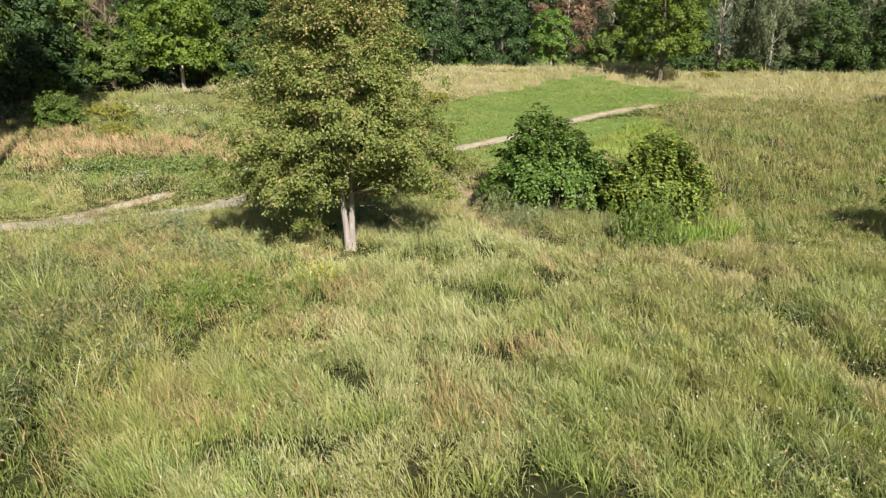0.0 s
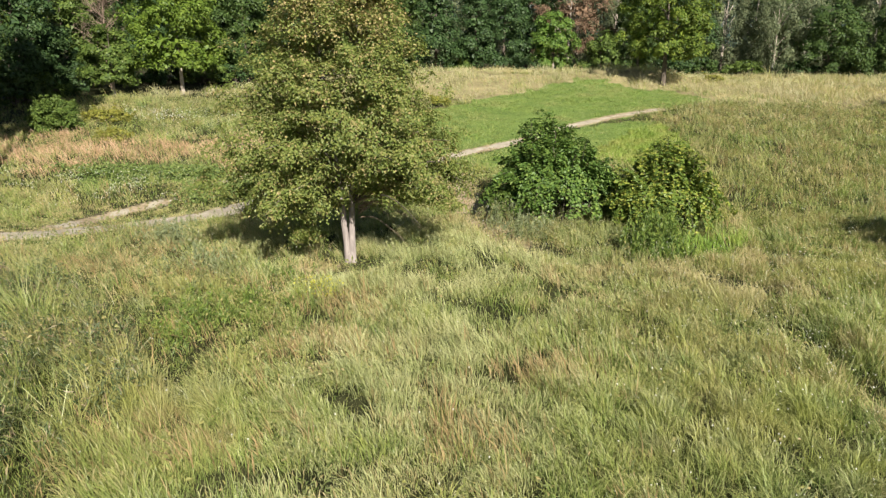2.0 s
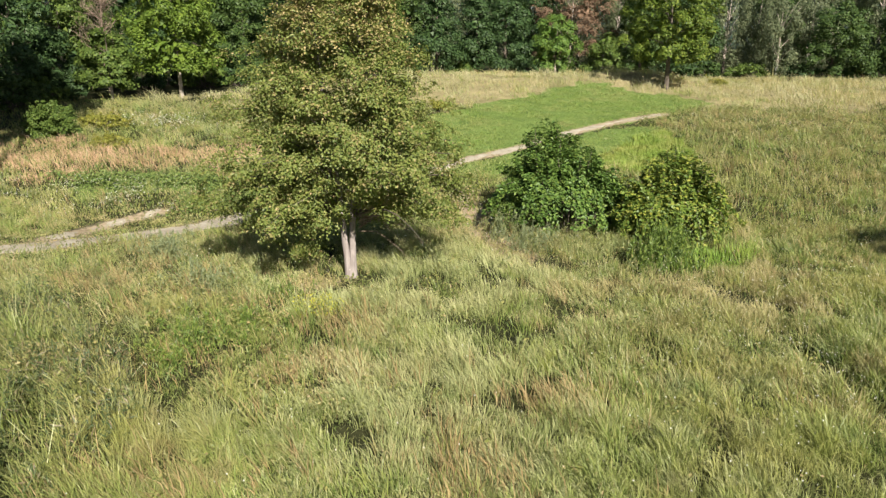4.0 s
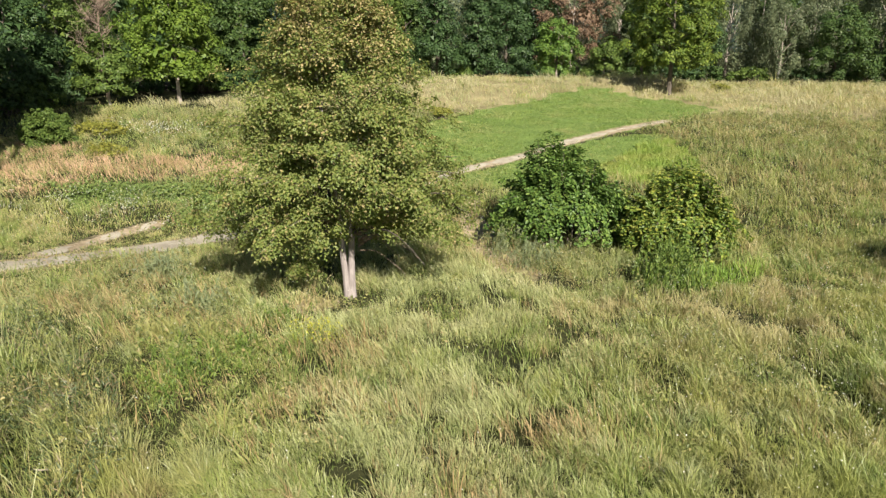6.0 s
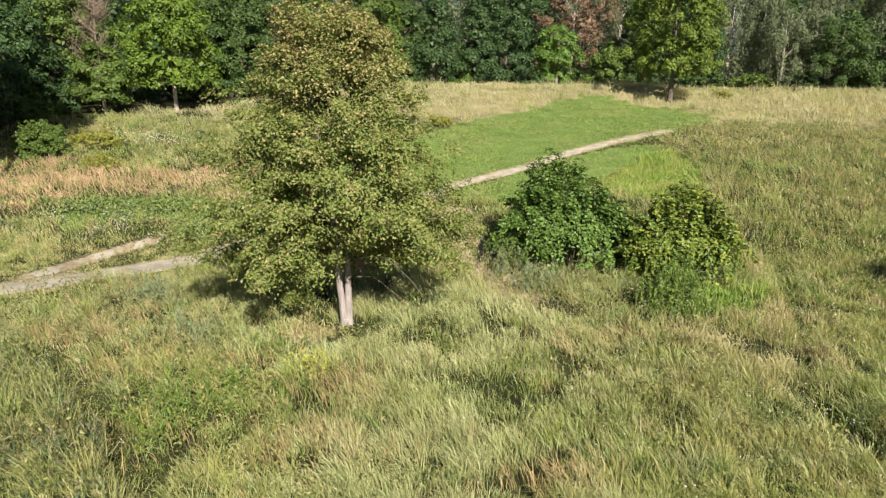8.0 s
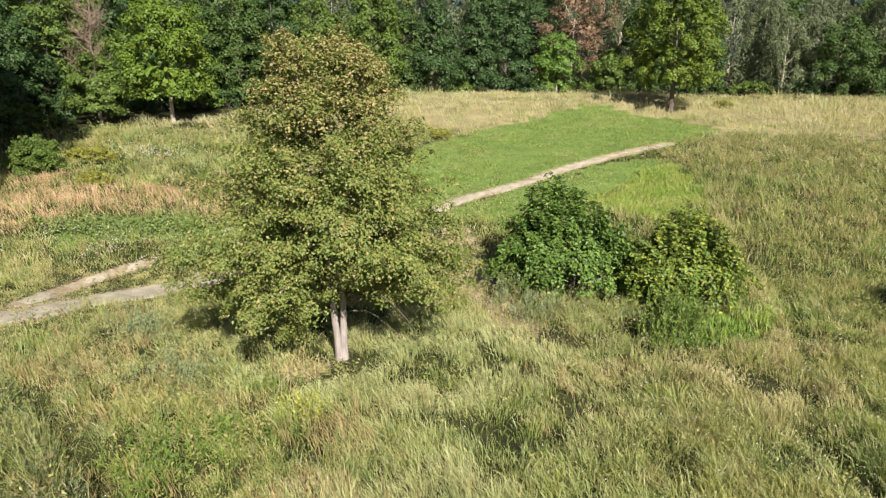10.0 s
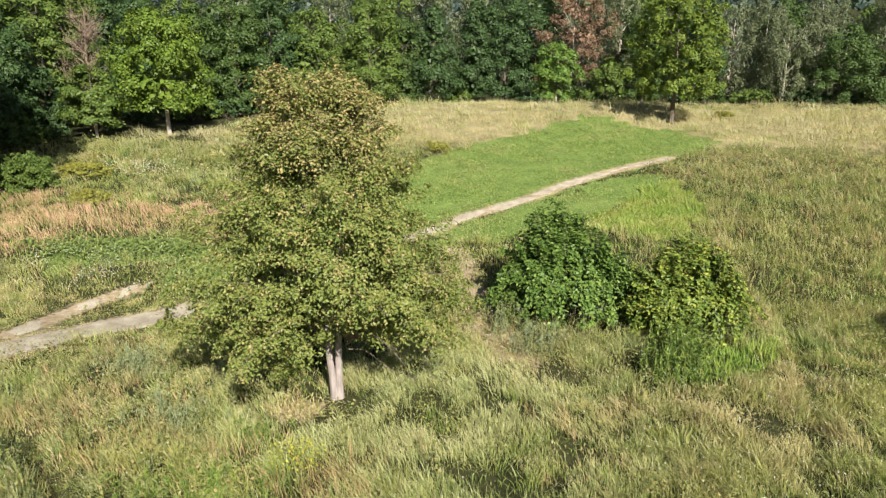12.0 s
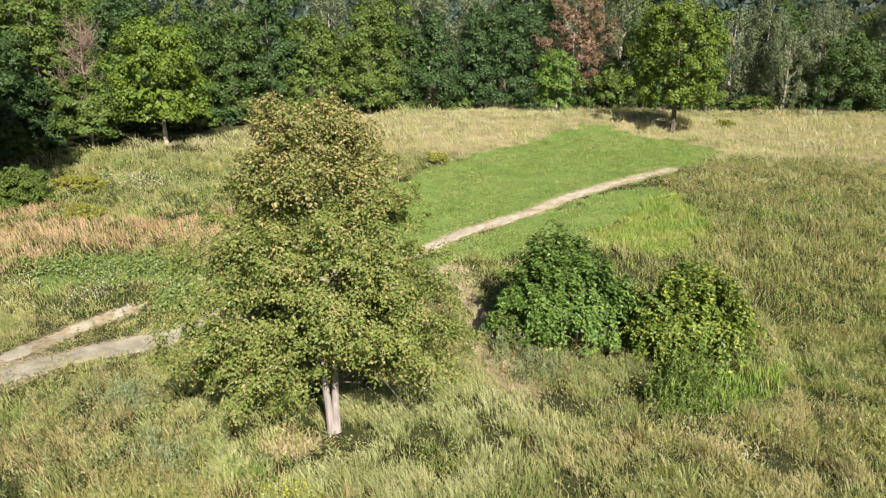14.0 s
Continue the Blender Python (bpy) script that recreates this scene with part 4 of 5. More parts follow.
def scatter(n, y0, y1, rng):
    y = rng.uniform(y0, y1, n * 3)
    y = y[rng.uniform(0, half_view(y1), len(y)) < half_view(y)][:n]
    return 0.4 + half_view(y) * rng.uniform(-1, 1, len(y)), y


def path_clear(x, y):
    d = np.minimum(line_distance(x, y, MAIN_PATH) / 0.50, line_distance(x, y, SIDE_PATH) / 0.80)
    return np.minimum(d, line_distance(x, y, FORK_PATH[:5]) / 0.40)


def lush(x, y):
    """Deep green leafy hollow in front of the lone tree."""
    return np.exp(-(((x + 5.6) / 2.4) ** 2 + ((y - 12.9) / 1.9) ** 2))


def trail_distance(x, y):
    """Distance from the dry trail: bare beside the shrubs, broken further on."""
    return np.minimum(line_distance(x, y, BARE_TRAIL), line_distance(x, y, DRY_TRAIL) + 0.9 * smooth(value_noise(x / 0.9, y / 0.9, 53), -0.35, 0.35))


def dryness(x, y):
    d = 0.12 + 0.30 * value_noise(x / 3.1, y / 3.1, 31) + 0.15 * value_noise(x / 1.1, y / 1.1, 32)
    d = d + 0.28 * smooth(y, 44, 50) + 0.20 * smooth(x, 7, 14) * smooth(y, 14, 24)
    d = d + 0.85 * np.exp(-((trail_distance(x, y) / 0.95) ** 2)) + 0.7 * np.exp(-((np.minimum(line_distance(x, y, SIDE_PATH), line_distance(x, y, FORK_PATH)) / 1.3) ** 2)) + 0.35 * np.exp(-(((x + 10) / 6) ** 2 + ((y - 20) / 2.5) ** 2))
    d = d + 0.75 * mound(x, y, [(9.3, 16.4, 0.55), (7.0, 16.8, 0.7), (4.1, 17.2, 0.6), (10.2, 20.0, 0.8), (2.4, 11.0, 0.5), (-2.0, 12.4, 0.8), (-8.4, 16.4, 1.0)])
    d = d + 0.45 * np.exp(-(((line_distance(x, y, RUT_RIGHT) - 0.75) / 0.3) ** 2)) + 0.5 * np.exp(-(((line_distance(x, y, TRACK_RIGHT) - 0.6) / 0.35) ** 2)) * (x < np.interp(y, [14.9, 19.5, 24.3, 31.6], [7.6, 10.0, 11.4, 12.5]))
    d = d * (1 - 0.8 * lush(x, y)) * (1 - 0.8 * thicket(x, y))
    return np.clip(d, 0, 1)


def blade_mesh(x, y, h, w, lean, rng, clump=None, arched=False):
    n = len(x)
    clump = 0.5 + 0.5 * value_noise(x / 0.8, y / 0.8, 60) if clump is None else clump
    z = terrain(x, y) - 0.02
    a = rng.uniform(0, 6.283, n)
    b = np.stack([np.cos(a), np.sin(a), np.zeros(n)], 1) * (w / 2)[:, None]
    base = np.stack([x, y, z], 1)
    l3 = np.concatenate([lean, np.zeros((n, 1))], 1) * h[:, None]
    bow = np.clip((lean ** 2).sum(1), 0, 1.5)
    up = np.array([0, 0, 1.0])
    k = np.arange(n)[:, None]
    if arched:
        low = base + l3 * 0.16 + up * (h * (0.40 - 0.02 * bow))[:, None]
        high = base + l3 * 0.58 + up * (h * (0.80 - 0.16 * bow))[:, None]
        tip = base + l3 * 1.15 + up * (h * (1 - 0.50 * bow))[:, None]
        v = np.stack([base, low - b, low + b, high - b * 0.8, high + b * 0.8, tip], 1).reshape(-1, 3)
        f = np.stack([k * 6 + [0, 1, 2], k * 6 + [1, 3, 2], k * 6 + [2, 3, 4], k * 6 + [3, 5, 4]], 1).reshape(-1, 3)
        return v, f, np.tile([0, 0.4, 0.4, 0.75, 0.75, 1.0], n), np.repeat(clump, 6)
    mid = base + l3 * 0.28 + up * (h * (0.52 - 0.05 * bow))[:, None]
    tip = base + l3 + up * (h * (1 - 0.38 * bow))[:, None]
    v = np.stack([base, mid - b, mid + b, tip], 1).reshape(-1, 3)
    f = np.stack([k * 4 + [0, 1, 2], k * 4 + [1, 3, 2]], 1).reshape(-1, 3)
    return v, f, np.tile([0, 0.5, 0.5, 1.0], n), np.repeat(clump, 4)


def tufts(x, y, per, spread, h, w, rng, flop=0.35, wind=(-0.18, -0.06), size=0.8):
    """Blades springing from tuft centres; neighbouring tufts gather in tussocks, tall in the middle and falling outwards."""
    i = np.repeat(np.arange(len(x)), per)
    off = rng.normal(size=(len(i), 2)) * spread
    bx, by = x[i] + off[:, 0], y[i] + off[:, 1]
    ox, oy, far, own = cells(bx, by, size, 7)
    edge = np.clip(far / (0.72 * size), 0, 1)
    hh = h[i] * rng.uniform(0.55, 1.2, len(i)) * (1.15 - 0.5 * edge ** 1.5) * (0.78 + 0.44 * own)
    flow = 2.4 * value_noise(bx / 1.7, by / 1.7, 71) + 1.2 * value_noise(bx / 0.5, by / 0.5, 72) + 3.6
    sway = np.stack([np.cos(flow), np.sin(flow)], 1) * (0.10 + 0.16 * np.abs(value_noise(bx / 1.1, by / 1.1, 73)))[:, None]
    lean = off / max(spread, 1e-3) * flop * 0.35 + rng.normal(size=off.shape) * flop * 0.8 + np.stack([ox, oy], 1) / size * 0.20 + sway + np.array(wind)
    keep = path_clear(bx, by) > 1 - 0.85 * rng.uniform(0, 1, len(bx)) ** 1.6
    own = (own * 7.31) % 1.0
    return bx[keep], by[keep], hh[keep], w * rng.uniform(0.7, 1.3, keep.sum()), lean[keep], rng, own[keep]


def wood_edge(x):
    """How far up the meadow the grass reaches before the shade of the wood."""
    return np.interp(x, [-40, -27, -24, -23.2, -21, -17, -10, 0, 12, 40], [30, 33, 37, 43, 49.5, 52.5, 58, 63.5, 70, 70])


def thicket(x, y):
    """Tall rank growth left of the rut."""
    edge = np.interp(y, [5.5, 8.2, 9.8, 10.5, 11.5, 12.6, 13.8, 14.9], [-4.6, -4.6, -4.1, -4.6, -5.2, -6.2, -7.3, -8.6])
    return smooth(edge - x, 0.15, 0.6) * (1 - smooth(y, 14.0, 15.6))


def gaps(x, y):
    """How far a place is from the nearest dark gap in the sward, in its radii."""
    d = np.minimum(line_distance(x, y, RUT_RIGHT) / 0.33, np.minimum(line_distance(x, y, RUT_LEFT) / 0.42, line_distance(x, y, OLD_RUT) / 0.36))
    d = np.minimum(d, line_distance(x, y, TRACK_RIGHT) / 0.24 + 0.6 * smooth(value_noise(x / 0.8, y / 0.8, 52), -0.3, 0.2))
    for hx, hy, r in HOLLOWS:
        d = np.minimum(d, np.hypot(x - hx, (y - hy) * 1.1) / (0.88 * r))
    return d + 0.35 * value_noise(x * 2.3, y * 2.3, 51)


def banks(x, y):
    """Tall tussocks on the sunny side of the hollows and ruts."""
    best = np.zeros(np.shape(x))
    for hx, hy, r in (h for h in HOLLOWS if h[1] > 7.5):
        best = np.maximum(best, np.exp(-(((x - hx - 0.36 * (r + 0.35)) / (r + 0.25)) ** 2 + ((y - hy + 0.93 * (r + 0.35)) / 0.38) ** 2)))
    for line, dx, dy, share in ((RUT_RIGHT, -0.62, -0.1, 0.7), (TRACK_RIGHT, -0.62, -0.1, 0.7), (RUT_RIGHT, 0.66, 0.0, 0.6), (RUT_LEFT, -0.50, -0.46, 1.0)):
        near = [(px + dx, py + dy) for px, py in line]
        best = np.maximum(best, share * np.exp(-((line_distance(x, y, near) / 0.34) ** 2)))
    return best


def mound(x, y, spots):
    """Sum of soft patches given as x, y, radius."""
    return sum(np.exp(-(((x - sx) ** 2 + (y - sy) ** 2) / r ** 2)) for sx, sy, r in spots)


SPECIES = {"green": [], "straw": [], "pink": [], "pale": [], "far": []}


def meadow(n, y0, y1, per, spread, high, wide, seed, cell, arched=False):
    rng = np.random.RandomState(seed)
    x, y = scatter(n, y0, y1, rng)
    ok = (path_clear(x, y) > 0.85) & ~in_lawn(x, y) & ~zone(x, y, REED_BED, 0.3)
    rut = gaps(x, y)
    ok &= rng.uniform(0, 1, len(x)) < 0.10 + 0.90 * smooth(rut, 0.6, 1.15)
    ok &= y < wood_edge(x)
    trail = trail_distance(x, y)
    ok &= rng.uniform(0, 1, len(x)) < 0.12 + 0.88 * smooth(trail, 0.25, 0.75)
    ok &= rng.uniform(0, 1, len(x)) < 0.42 + 1.5 * (value_noise(x / 0.55, y / 0.55, 33) + 0.32)
    ok &= rng.uniform(0, 1, len(x)) > 0.40 * thicket(x, y)
    by_trunk = np.hypot((x + 3.0) / 1.5, (y - 16.9) / 1.0)
    ok &= by_trunk > 0.55
    lane = path_clear(x, y)
    x, y, by_trunk, rut, trail, lane = x[ok], y[ok], by_trunk[ok], rut[ok], trail[ok], lane[ok]
    h = high * (1 + 0.40 * value_noise(x / 1.3, y / 1.3, 34) + 0.25 * value_noise(x / 4, y / 4, 35) + (0.30 + 0.45 * thicket(x, y)) * value_noise(x / 0.5, y / 0.5, 36)) * (0.35 + 0.65 * smooth(by_trunk, 0.5, 1.5)) * (0.6 + 0.4 * smooth(rut, 0.6, 1.4))
    h = h * (1 + smooth(y, 40, 50) * (0.45 * value_noise(x / 2.1, y / 2.1, 81) + 0.35 * value_noise(x / 0.8, y / 0.8, 82) - 0.1))
    h = h * (0.28 + 0.72 * smooth(trail, 0.25, 1.1)) * (0.18 + 0.82 * smooth(lane, 1.0, 6.0)) * (1 + 0.50 * thicket(x, y)) * (1 + 0.60 * banks(x, y) * smooth(trail, 0.4, 1.0))
    dry = rng.uniform(0, 1, len(x)) < dryness(x, y)
    pink = zone(x, y, PINK, 1.6) & (rng.uniform(0, 1, len(x)) < 0.72)
    pale = ~pink & ~dry & (rng.uniform(0, 1, len(x)) < np.exp(-(((x - 0.4) / 4.2) ** 2 + ((y - 17.4) / 3.0) ** 2)) + 0.22 * (value_noise(x / 2.3, y / 2.3, 39) > 0.25) + 0.7 * mound(x, y, [(-1.5, 11.2, 1.2), (0.3, 9.5, 2.2), (1.3, 18.4, 1.4), (-1.3, 15.6, 1.5), (1.2, 12.2, 1.8), (-0.5, 7.0, 1.6)]) - lush(x, y) - thicket(x, y))
    far = ~pink & ~pale & (rng.uniform(0, 1, len(x)) < (0.70 - 0.55 * smooth(value_noise(x / 2.4, y / 1.6, 83), 0.0, 0.35)) * smooth(y + 2.5 * value_noise(x / 4, y / 4, 40), 44, 49))
    dry &= ~pink & ~far
    for key, pick, f in (("green", ~dry & ~pink & ~pale & ~far, 0.38), ("straw", dry, 0.35), ("pink", pink, 0.25), ("pale", pale, 0.3), ("far", far, 0.5)):
        if pick.any():
            SPECIES[key].append(blade_mesh(*tufts(x[pick], y[pick], per, spread, h[pick], wide, rng, f, size=cell), arched=arched))


meadow(13500, 4.6, 11.0, 15, 0.10, 0.38, 0.0086, 401, 0.42, True)
meadow(34000, 11.0, 25.0, 14, 0.10, 0.40, 0.0115, 404, 0.45)
meadow(26000, 25.0, 46.0, 10, 0.17, 0.46, 0.018, 402, 0.75)
meadow(30000, 46.0, 76.0, 8, 0.28, 0.50, 0.026, 403, 1.1)


def tussocks(n, seed):
    """Big arching tussocks that stand above the sward, thickest in the rank growth beside the rut."""
    rng = np.random.RandomState(seed)
    x, y = scatter(n, 5.0, 24.0, rng)
    want = 0.16 + 0.75 * thicket(x, y) + 0.35 * (value_noise(x / 1.8, y / 1.8, 91) > 0.3)
    ok = (rng.uniform(0, 1, len(x)) < want) & (path_clear(x, y) > 1.5) & (gaps(x, y) > 1.1) & (trail_distance(x, y) > 1.2) & (np.hypot((x + 2.9) / 2.0, (y - 17.0) / 1.4) > 1) & ~in_lawn(x, y) & ~zone(x, y, REED_BED, 0.3)
    x, y = x[ok], y[ok]
    i = np.repeat(np.arange(len(x)), 60)
    wide = rng.uniform(0.09, 0.17, len(x))
    off = rng.normal(size=(len(i), 2)) * wide[i][:, None]
    high = rng.uniform(0.5, 0.85, len(x)) * (0.75 + 0.25 * thicket(x, y))
    h = high[i] * rng.uniform(0.5, 1.1, len(i))
    lean = off / wide[i][:, None] * 0.33 + rng.normal(size=off.shape) * 0.22 + [-0.12, -0.06]
    own = rng.uniform(0.0, 0.9, len(x))[i]
    return blade_mesh(x[i] + off[:, 0], y[i] + off[:, 1], h, 0.011 * rng.uniform(0.7, 1.4, len(i)), lean, rng, own, True)


SPECIES["green"].append(tussocks(1700, 405))
LABELS = {"green": ("meadow_grass", "uneven tall green and yellowish meadow grass"), "straw": ("dry_grass", "bleached straw-coloured tall dry grass"),
          "pink": ("rusty_grass", "rusty pinkish dry tall grass in a band"),
          "pale": ("pale_grass", "pale yellow-green upright grass round the lone tree"), "far": ("bleached_grass", "soft bleached beige grass on the far rise")}
MATS = {"green": GRASS_GREEN, "straw": GRASS_STRAW, "pink": GRASS_PINK, "pale": GRASS_PALE, "far": GRASS_FAR}


def put_blades(name, label, mat, pieces):
    v, f = joined([(a, b) for a, b, *_ in pieces])
    ob = new(name, mesh_data(name, v, f, [mat], along=np.concatenate([c for _, _, c, _ in pieces]), clump=np.concatenate([d for *_, d in pieces])))
    tagged(ob, label, "grass", kind="stuff")


for key, pieces in SPECIES.items():
    put_blades(*LABELS[key], MATS[key], pieces)


def build_lawn():
    rng = np.random.RandomState(411)
    x, y = rng.uniform(-17, 20, 205000), rng.uniform(25, 56, 205000)
    ok = in_lawn(x, y) & ~zone(x, y, FRESH) & (path_clear(x, y) > 0.95 - 0.6 * rng.uniform(0, 1, len(x)) ** 1.6)
    x, y = x[ok], y[ok]
    h = 0.10 * (1 + 0.5 * value_noise(x / 1.1, y / 1.1, 36)) * rng.uniform(0.6, 1.3, len(x))
    put_blades("lawn_grass", "short bright green grass clearing", GRASS_LAWN, [blade_mesh(x, y, h, np.full(len(x), 0.04), rng.normal(size=(len(x), 2)) * 0.8, rng)])


def build_fresh():
    rng = np.random.RandomState(415)
    x, y = rng.uniform(5, 13, 46000), rng.uniform(29, 40, 46000)
    ok = zone(x, y, FRESH, 1.3) & (path_clear(x, y) > 1.2)
    x, y = x[ok], y[ok]
    h = 0.32 * (1 + 0.5 * value_noise(x / 0.7, y / 0.7, 38)) * rng.uniform(0.6, 1.2, len(x))
    put_blades("fresh_grass", "knee-high bright yellow-green grass behind the shrubs", GRASS_FRESH, [blade_mesh(x, y, h, np.full(len(x), 0.024), rng.normal(size=(len(x), 2)) * 0.5, rng)])


def build_undergrowth():
    """Short growth that closes the gaps between the tall tufts, and thins out past the meadow's middle."""
    rng = np.random.RandomState(416)
    x, y = scatter(30000, 4.6, 27.0, rng)
    ok = (path_clear(x, y) > 1.1) & (gaps(x, y) > 0.5 * rng.uniform(0, 1, len(x)) - 0.3) & ~in_lawn(x, y) & (rng.uniform(0, 1, len(x)) < 0.05 + smooth(trail_distance(x, y), 0.25, 0.8))
    x, y = x[ok], y[ok]
    h = rng.uniform(0.10, 0.26, len(x)) * (0.45 + 0.55 * smooth(gaps(x, y), 0.5, 1.2))
    put_blades("low_grass", "low dull green undergrowth between the taller grass", LOW_GROWTH, [blade_mesh(x, y, h, np.full(len(x), 0.026), rng.normal(size=(len(x), 2)) * 0.5, rng)])
    # fine short growth on the floor of the hollows and ruts
    x, y = scatter(400000, 4.8, 27.0, rng)
    ok = (gaps(x, y) < 1.0) & (path_clear(x, y) > 1.1)
    x, y = x[ok], y[ok]
    put_blades("pit_grass", "thin short grass on the floor of ruts and hollows", LOW_GROWTH, [blade_mesh(x, y, rng.uniform(0.08, 0.24, len(x)), np.full(len(x), 0.013), rng.normal(size=(len(x), 2)) * 0.5, rng)])
    x, y = scatter(30000, 25.0, 47.0, rng)
    ok = (path_clear(x, y) > 1.1) & ~in_lawn(x, y) & (gaps(x, y) > 0.9)
    x, y = x[ok], y[ok]
    put_blades("low_grass", "low olive growth under the taller grass of the slope", LOW_GROWTH, [blade_mesh(x, y, rng.uniform(0.12, 0.32, len(x)), np.full(len(x), 0.055), rng.normal(size=(len(x), 2)) * 0.5, rng)])
    x, y = np.append(rng.uniform(-42, 46, 6500), rng.uniform(-16, 17, 11500)), np.append(rng.uniform(-14, 60, 6500), rng.uniform(-6, 7, 11500))
    ok = ((np.abs(x - 0.4) > half_view(y)) | (y < 4.7)) & (path_clear(x, y) > 1.3)
    x, y = x[ok], y[ok]
    put_blades("outer_grass", "tall meadow grass round the clearing", GRASS_GREEN, [blade_mesh(*tufts(x, y, 5, 0.2, np.full(len(x), 0.5), 0.04, rng))])


def build_flattened():
    """Straw trodden flat along the dry trail and on the bare spot by the lone tree."""
    rng = np.random.RandomState(417)
    u = np.concatenate([rng.uniform(1.6, 4.2, 500), rng.uniform(6.2, 7.4, 500)])
    k = u.astype(int)
    a, b = np.array(DRY_TRAIL)[k], np.array(DRY_TRAIL)[np.minimum(k + 1, len(DRY_TRAIL) - 1)]
    p = a + (b - a) * (u - k)[:, None] + rng.normal(size=(len(u), 2)) * 0.26
    spot = np.array([-3.3, 16.95]) + rng.normal(size=(420, 2)) * [0.45, 0.28]
    p = np.concatenate([p, spot])
    n = len(p)
    lean = rng.normal(size=(n, 2)) * 0.9
    put_blades("flattened_straw", "trodden tan straw lying flat along a trail", GRASS_STRAW, [blade_mesh(p[:, 0], p[:, 1], rng.uniform(0.12, 0.26, n), np.full(n, 0.03), lean, rng)])


def plumes(x, y, high, per, size, rng, spread=0.16):
    """Upright leafy stalks, broad below and narrow at the tip."""
    i = np.repeat(np.arange(len(x)), per)
    up = rng.uniform(0.08, 1, len(i))
    wide = spread * (1.05 - up)
    tilt = rng.normal(size=(len(x), 2)) * 0.12
    c = np.stack([x[i] + rng.normal(size=len(i)) * wide + tilt[i, 0] * up, y[i] + rng.normal(size=len(i)) * wide + tilt[i, 1] * up, terrain(x, y)[i] + up * high[i]], 1)
    return leaf_mesh(c, rng.normal(size=c.shape) * 0.8 + [0, -0.4, 0.25], size * rng.uniform(0.7, 1.3, len(c)), rng, 0.11, 0.08, -2.2)


def build_reeds():
    rng = np.random.RandomState(412)
    x, y = rng.uniform(5, 11, 6500), rng.uniform(18.2, 22.6, 6500)
    ok = zone(x, y, REED_BED, 0.3) & (rng.uniform(0, 1, len(x)) < 0.25 + 0.75 * smooth(x, 7.2, 8.4))
    x, y = x[ok], y[ok]
    h = 0.44 * (1 + 0.5 * value_noise(x / 0.45, y / 0.45, 37)) * rng.uniform(0.55, 1.15, len(x))
    put_blades("green_reeds", "fresh yellow-green reedy grass below the shrubs", GRASS_REED, [blade_mesh(x, y, h, np.full(len(x), 0.022), rng.normal(size=(len(x), 2)) * 0.3, rng)])
    x, y = rng.uniform(5.0, 8.4, 900), rng.uniform(18.3, 21.2, 900)
    ok = zone(x, y, REED_BED, 0.3) & (rng.uniform(0, 1, len(x)) < 0.34 * (1 - smooth(x, 6.6, 7.9)))
    x, y = x[ok], y[ok]
    h = 1.05 * (1 + 0.4 * value_noise(x / 0.5, y / 0.5, 39)) * rng.uniform(0.5, 1.15, len(x))
    tagged(new("plume_weeds", mesh_data("plume_weeds", *plumes(x, y, h, 46, 0.15, rng, 0.10), [PLUME_GREEN])), "bright green spiky plume weeds below the shrubs", "weeds", kind="stuff")
    # fresh green herbs in the damp hollow
    k = 95
    spot = np.array([(-5.3, 13.1, 0.55), (-4.3, 13.5, 0.55), (-5.0, 12.2, 0.4), (-3.7, 15.4, 0.25)])[rng.randint(0, 4, k)]
    x, y = spot[:, 0] + rng.normal(size=k) * spot[:, 2], spot[:, 1] + rng.normal(size=k) * spot[:, 2] * 0.7
    tagged(new("green_herbs", mesh_data("green_herbs", *plumes(x, y, rng.uniform(0.35, 0.75, k), 34, 0.10, rng, 0.16), [PLUME_GREEN])), "fresh green leafy herbs in a damp hollow", "weeds", kind="stuff")
    # vivid clover and nettles in the hollow beside the sandy path
    k = 480
    spot = np.array([(-14.2, 28.7, 1.3, 0.45), (-12.6, 28.6, 0.9, 0.5), (-9.9, 26.3, 0.5, 0.6), (-10.8, 29.3, 0.7, 0.5)])[rng.choice(4, k, p=[0.38, 0.25, 0.2, 0.17])]
    x, y = spot[:, 0] + rng.normal(size=k) * spot[:, 2], spot[:, 1] + rng.normal(size=k) * spot[:, 3]
    ok = path_clear(x, y) > 1.3
    x, y = x[ok], y[ok]
    i = np.repeat(np.arange(len(x)), 14)
    c = np.stack([x[i] + rng.normal(size=len(i)) * 0.13, y[i] + rng.normal(size=len(i)) * 0.13, terrain(x, y)[i] + rng.uniform(0.08, 0.42, len(i)) * rng.uniform(0.6, 1.1, len(x))[i]], 1)
    tagged(new("clover", mesh_data("clover", *leaf_mesh(c, rng.normal(size=c.shape) * 0.5 + [0, -0.2, 0.8], rng.uniform(0.06, 0.13, len(c)), rng, 0.4), [CLOVER])), "vivid green leafy clover and nettles in a hollow", "weeds", kind="stuff")
    # silvery wormwood: one clump in the rank growth, two at the foot of the shrub
    k = 100
    spot = np.array([(-5.9, 15.9, 0.45), (-7.7, 18.2, 0.4), (2.0, 22.0, 0.35), (2.7, 20.7, 0.35)])[rng.choice(4, k, p=[0.35, 0.2, 0.2, 0.25])]
    x, y = spot[:, 0] + rng.normal(size=k) * spot[:, 2], spot[:, 1] + rng.normal(size=k) * spot[:, 2] * 0.7
    tagged(new("wormwood", mesh_data("wormwood", *plumes(x, y, rng.uniform(0.55, 0.95, k), 40, 0.11, rng, 0.13), [PLUME_SILVER])), "silvery grey-green feathery wormwood in tall grass", "weeds", kind="stuff")
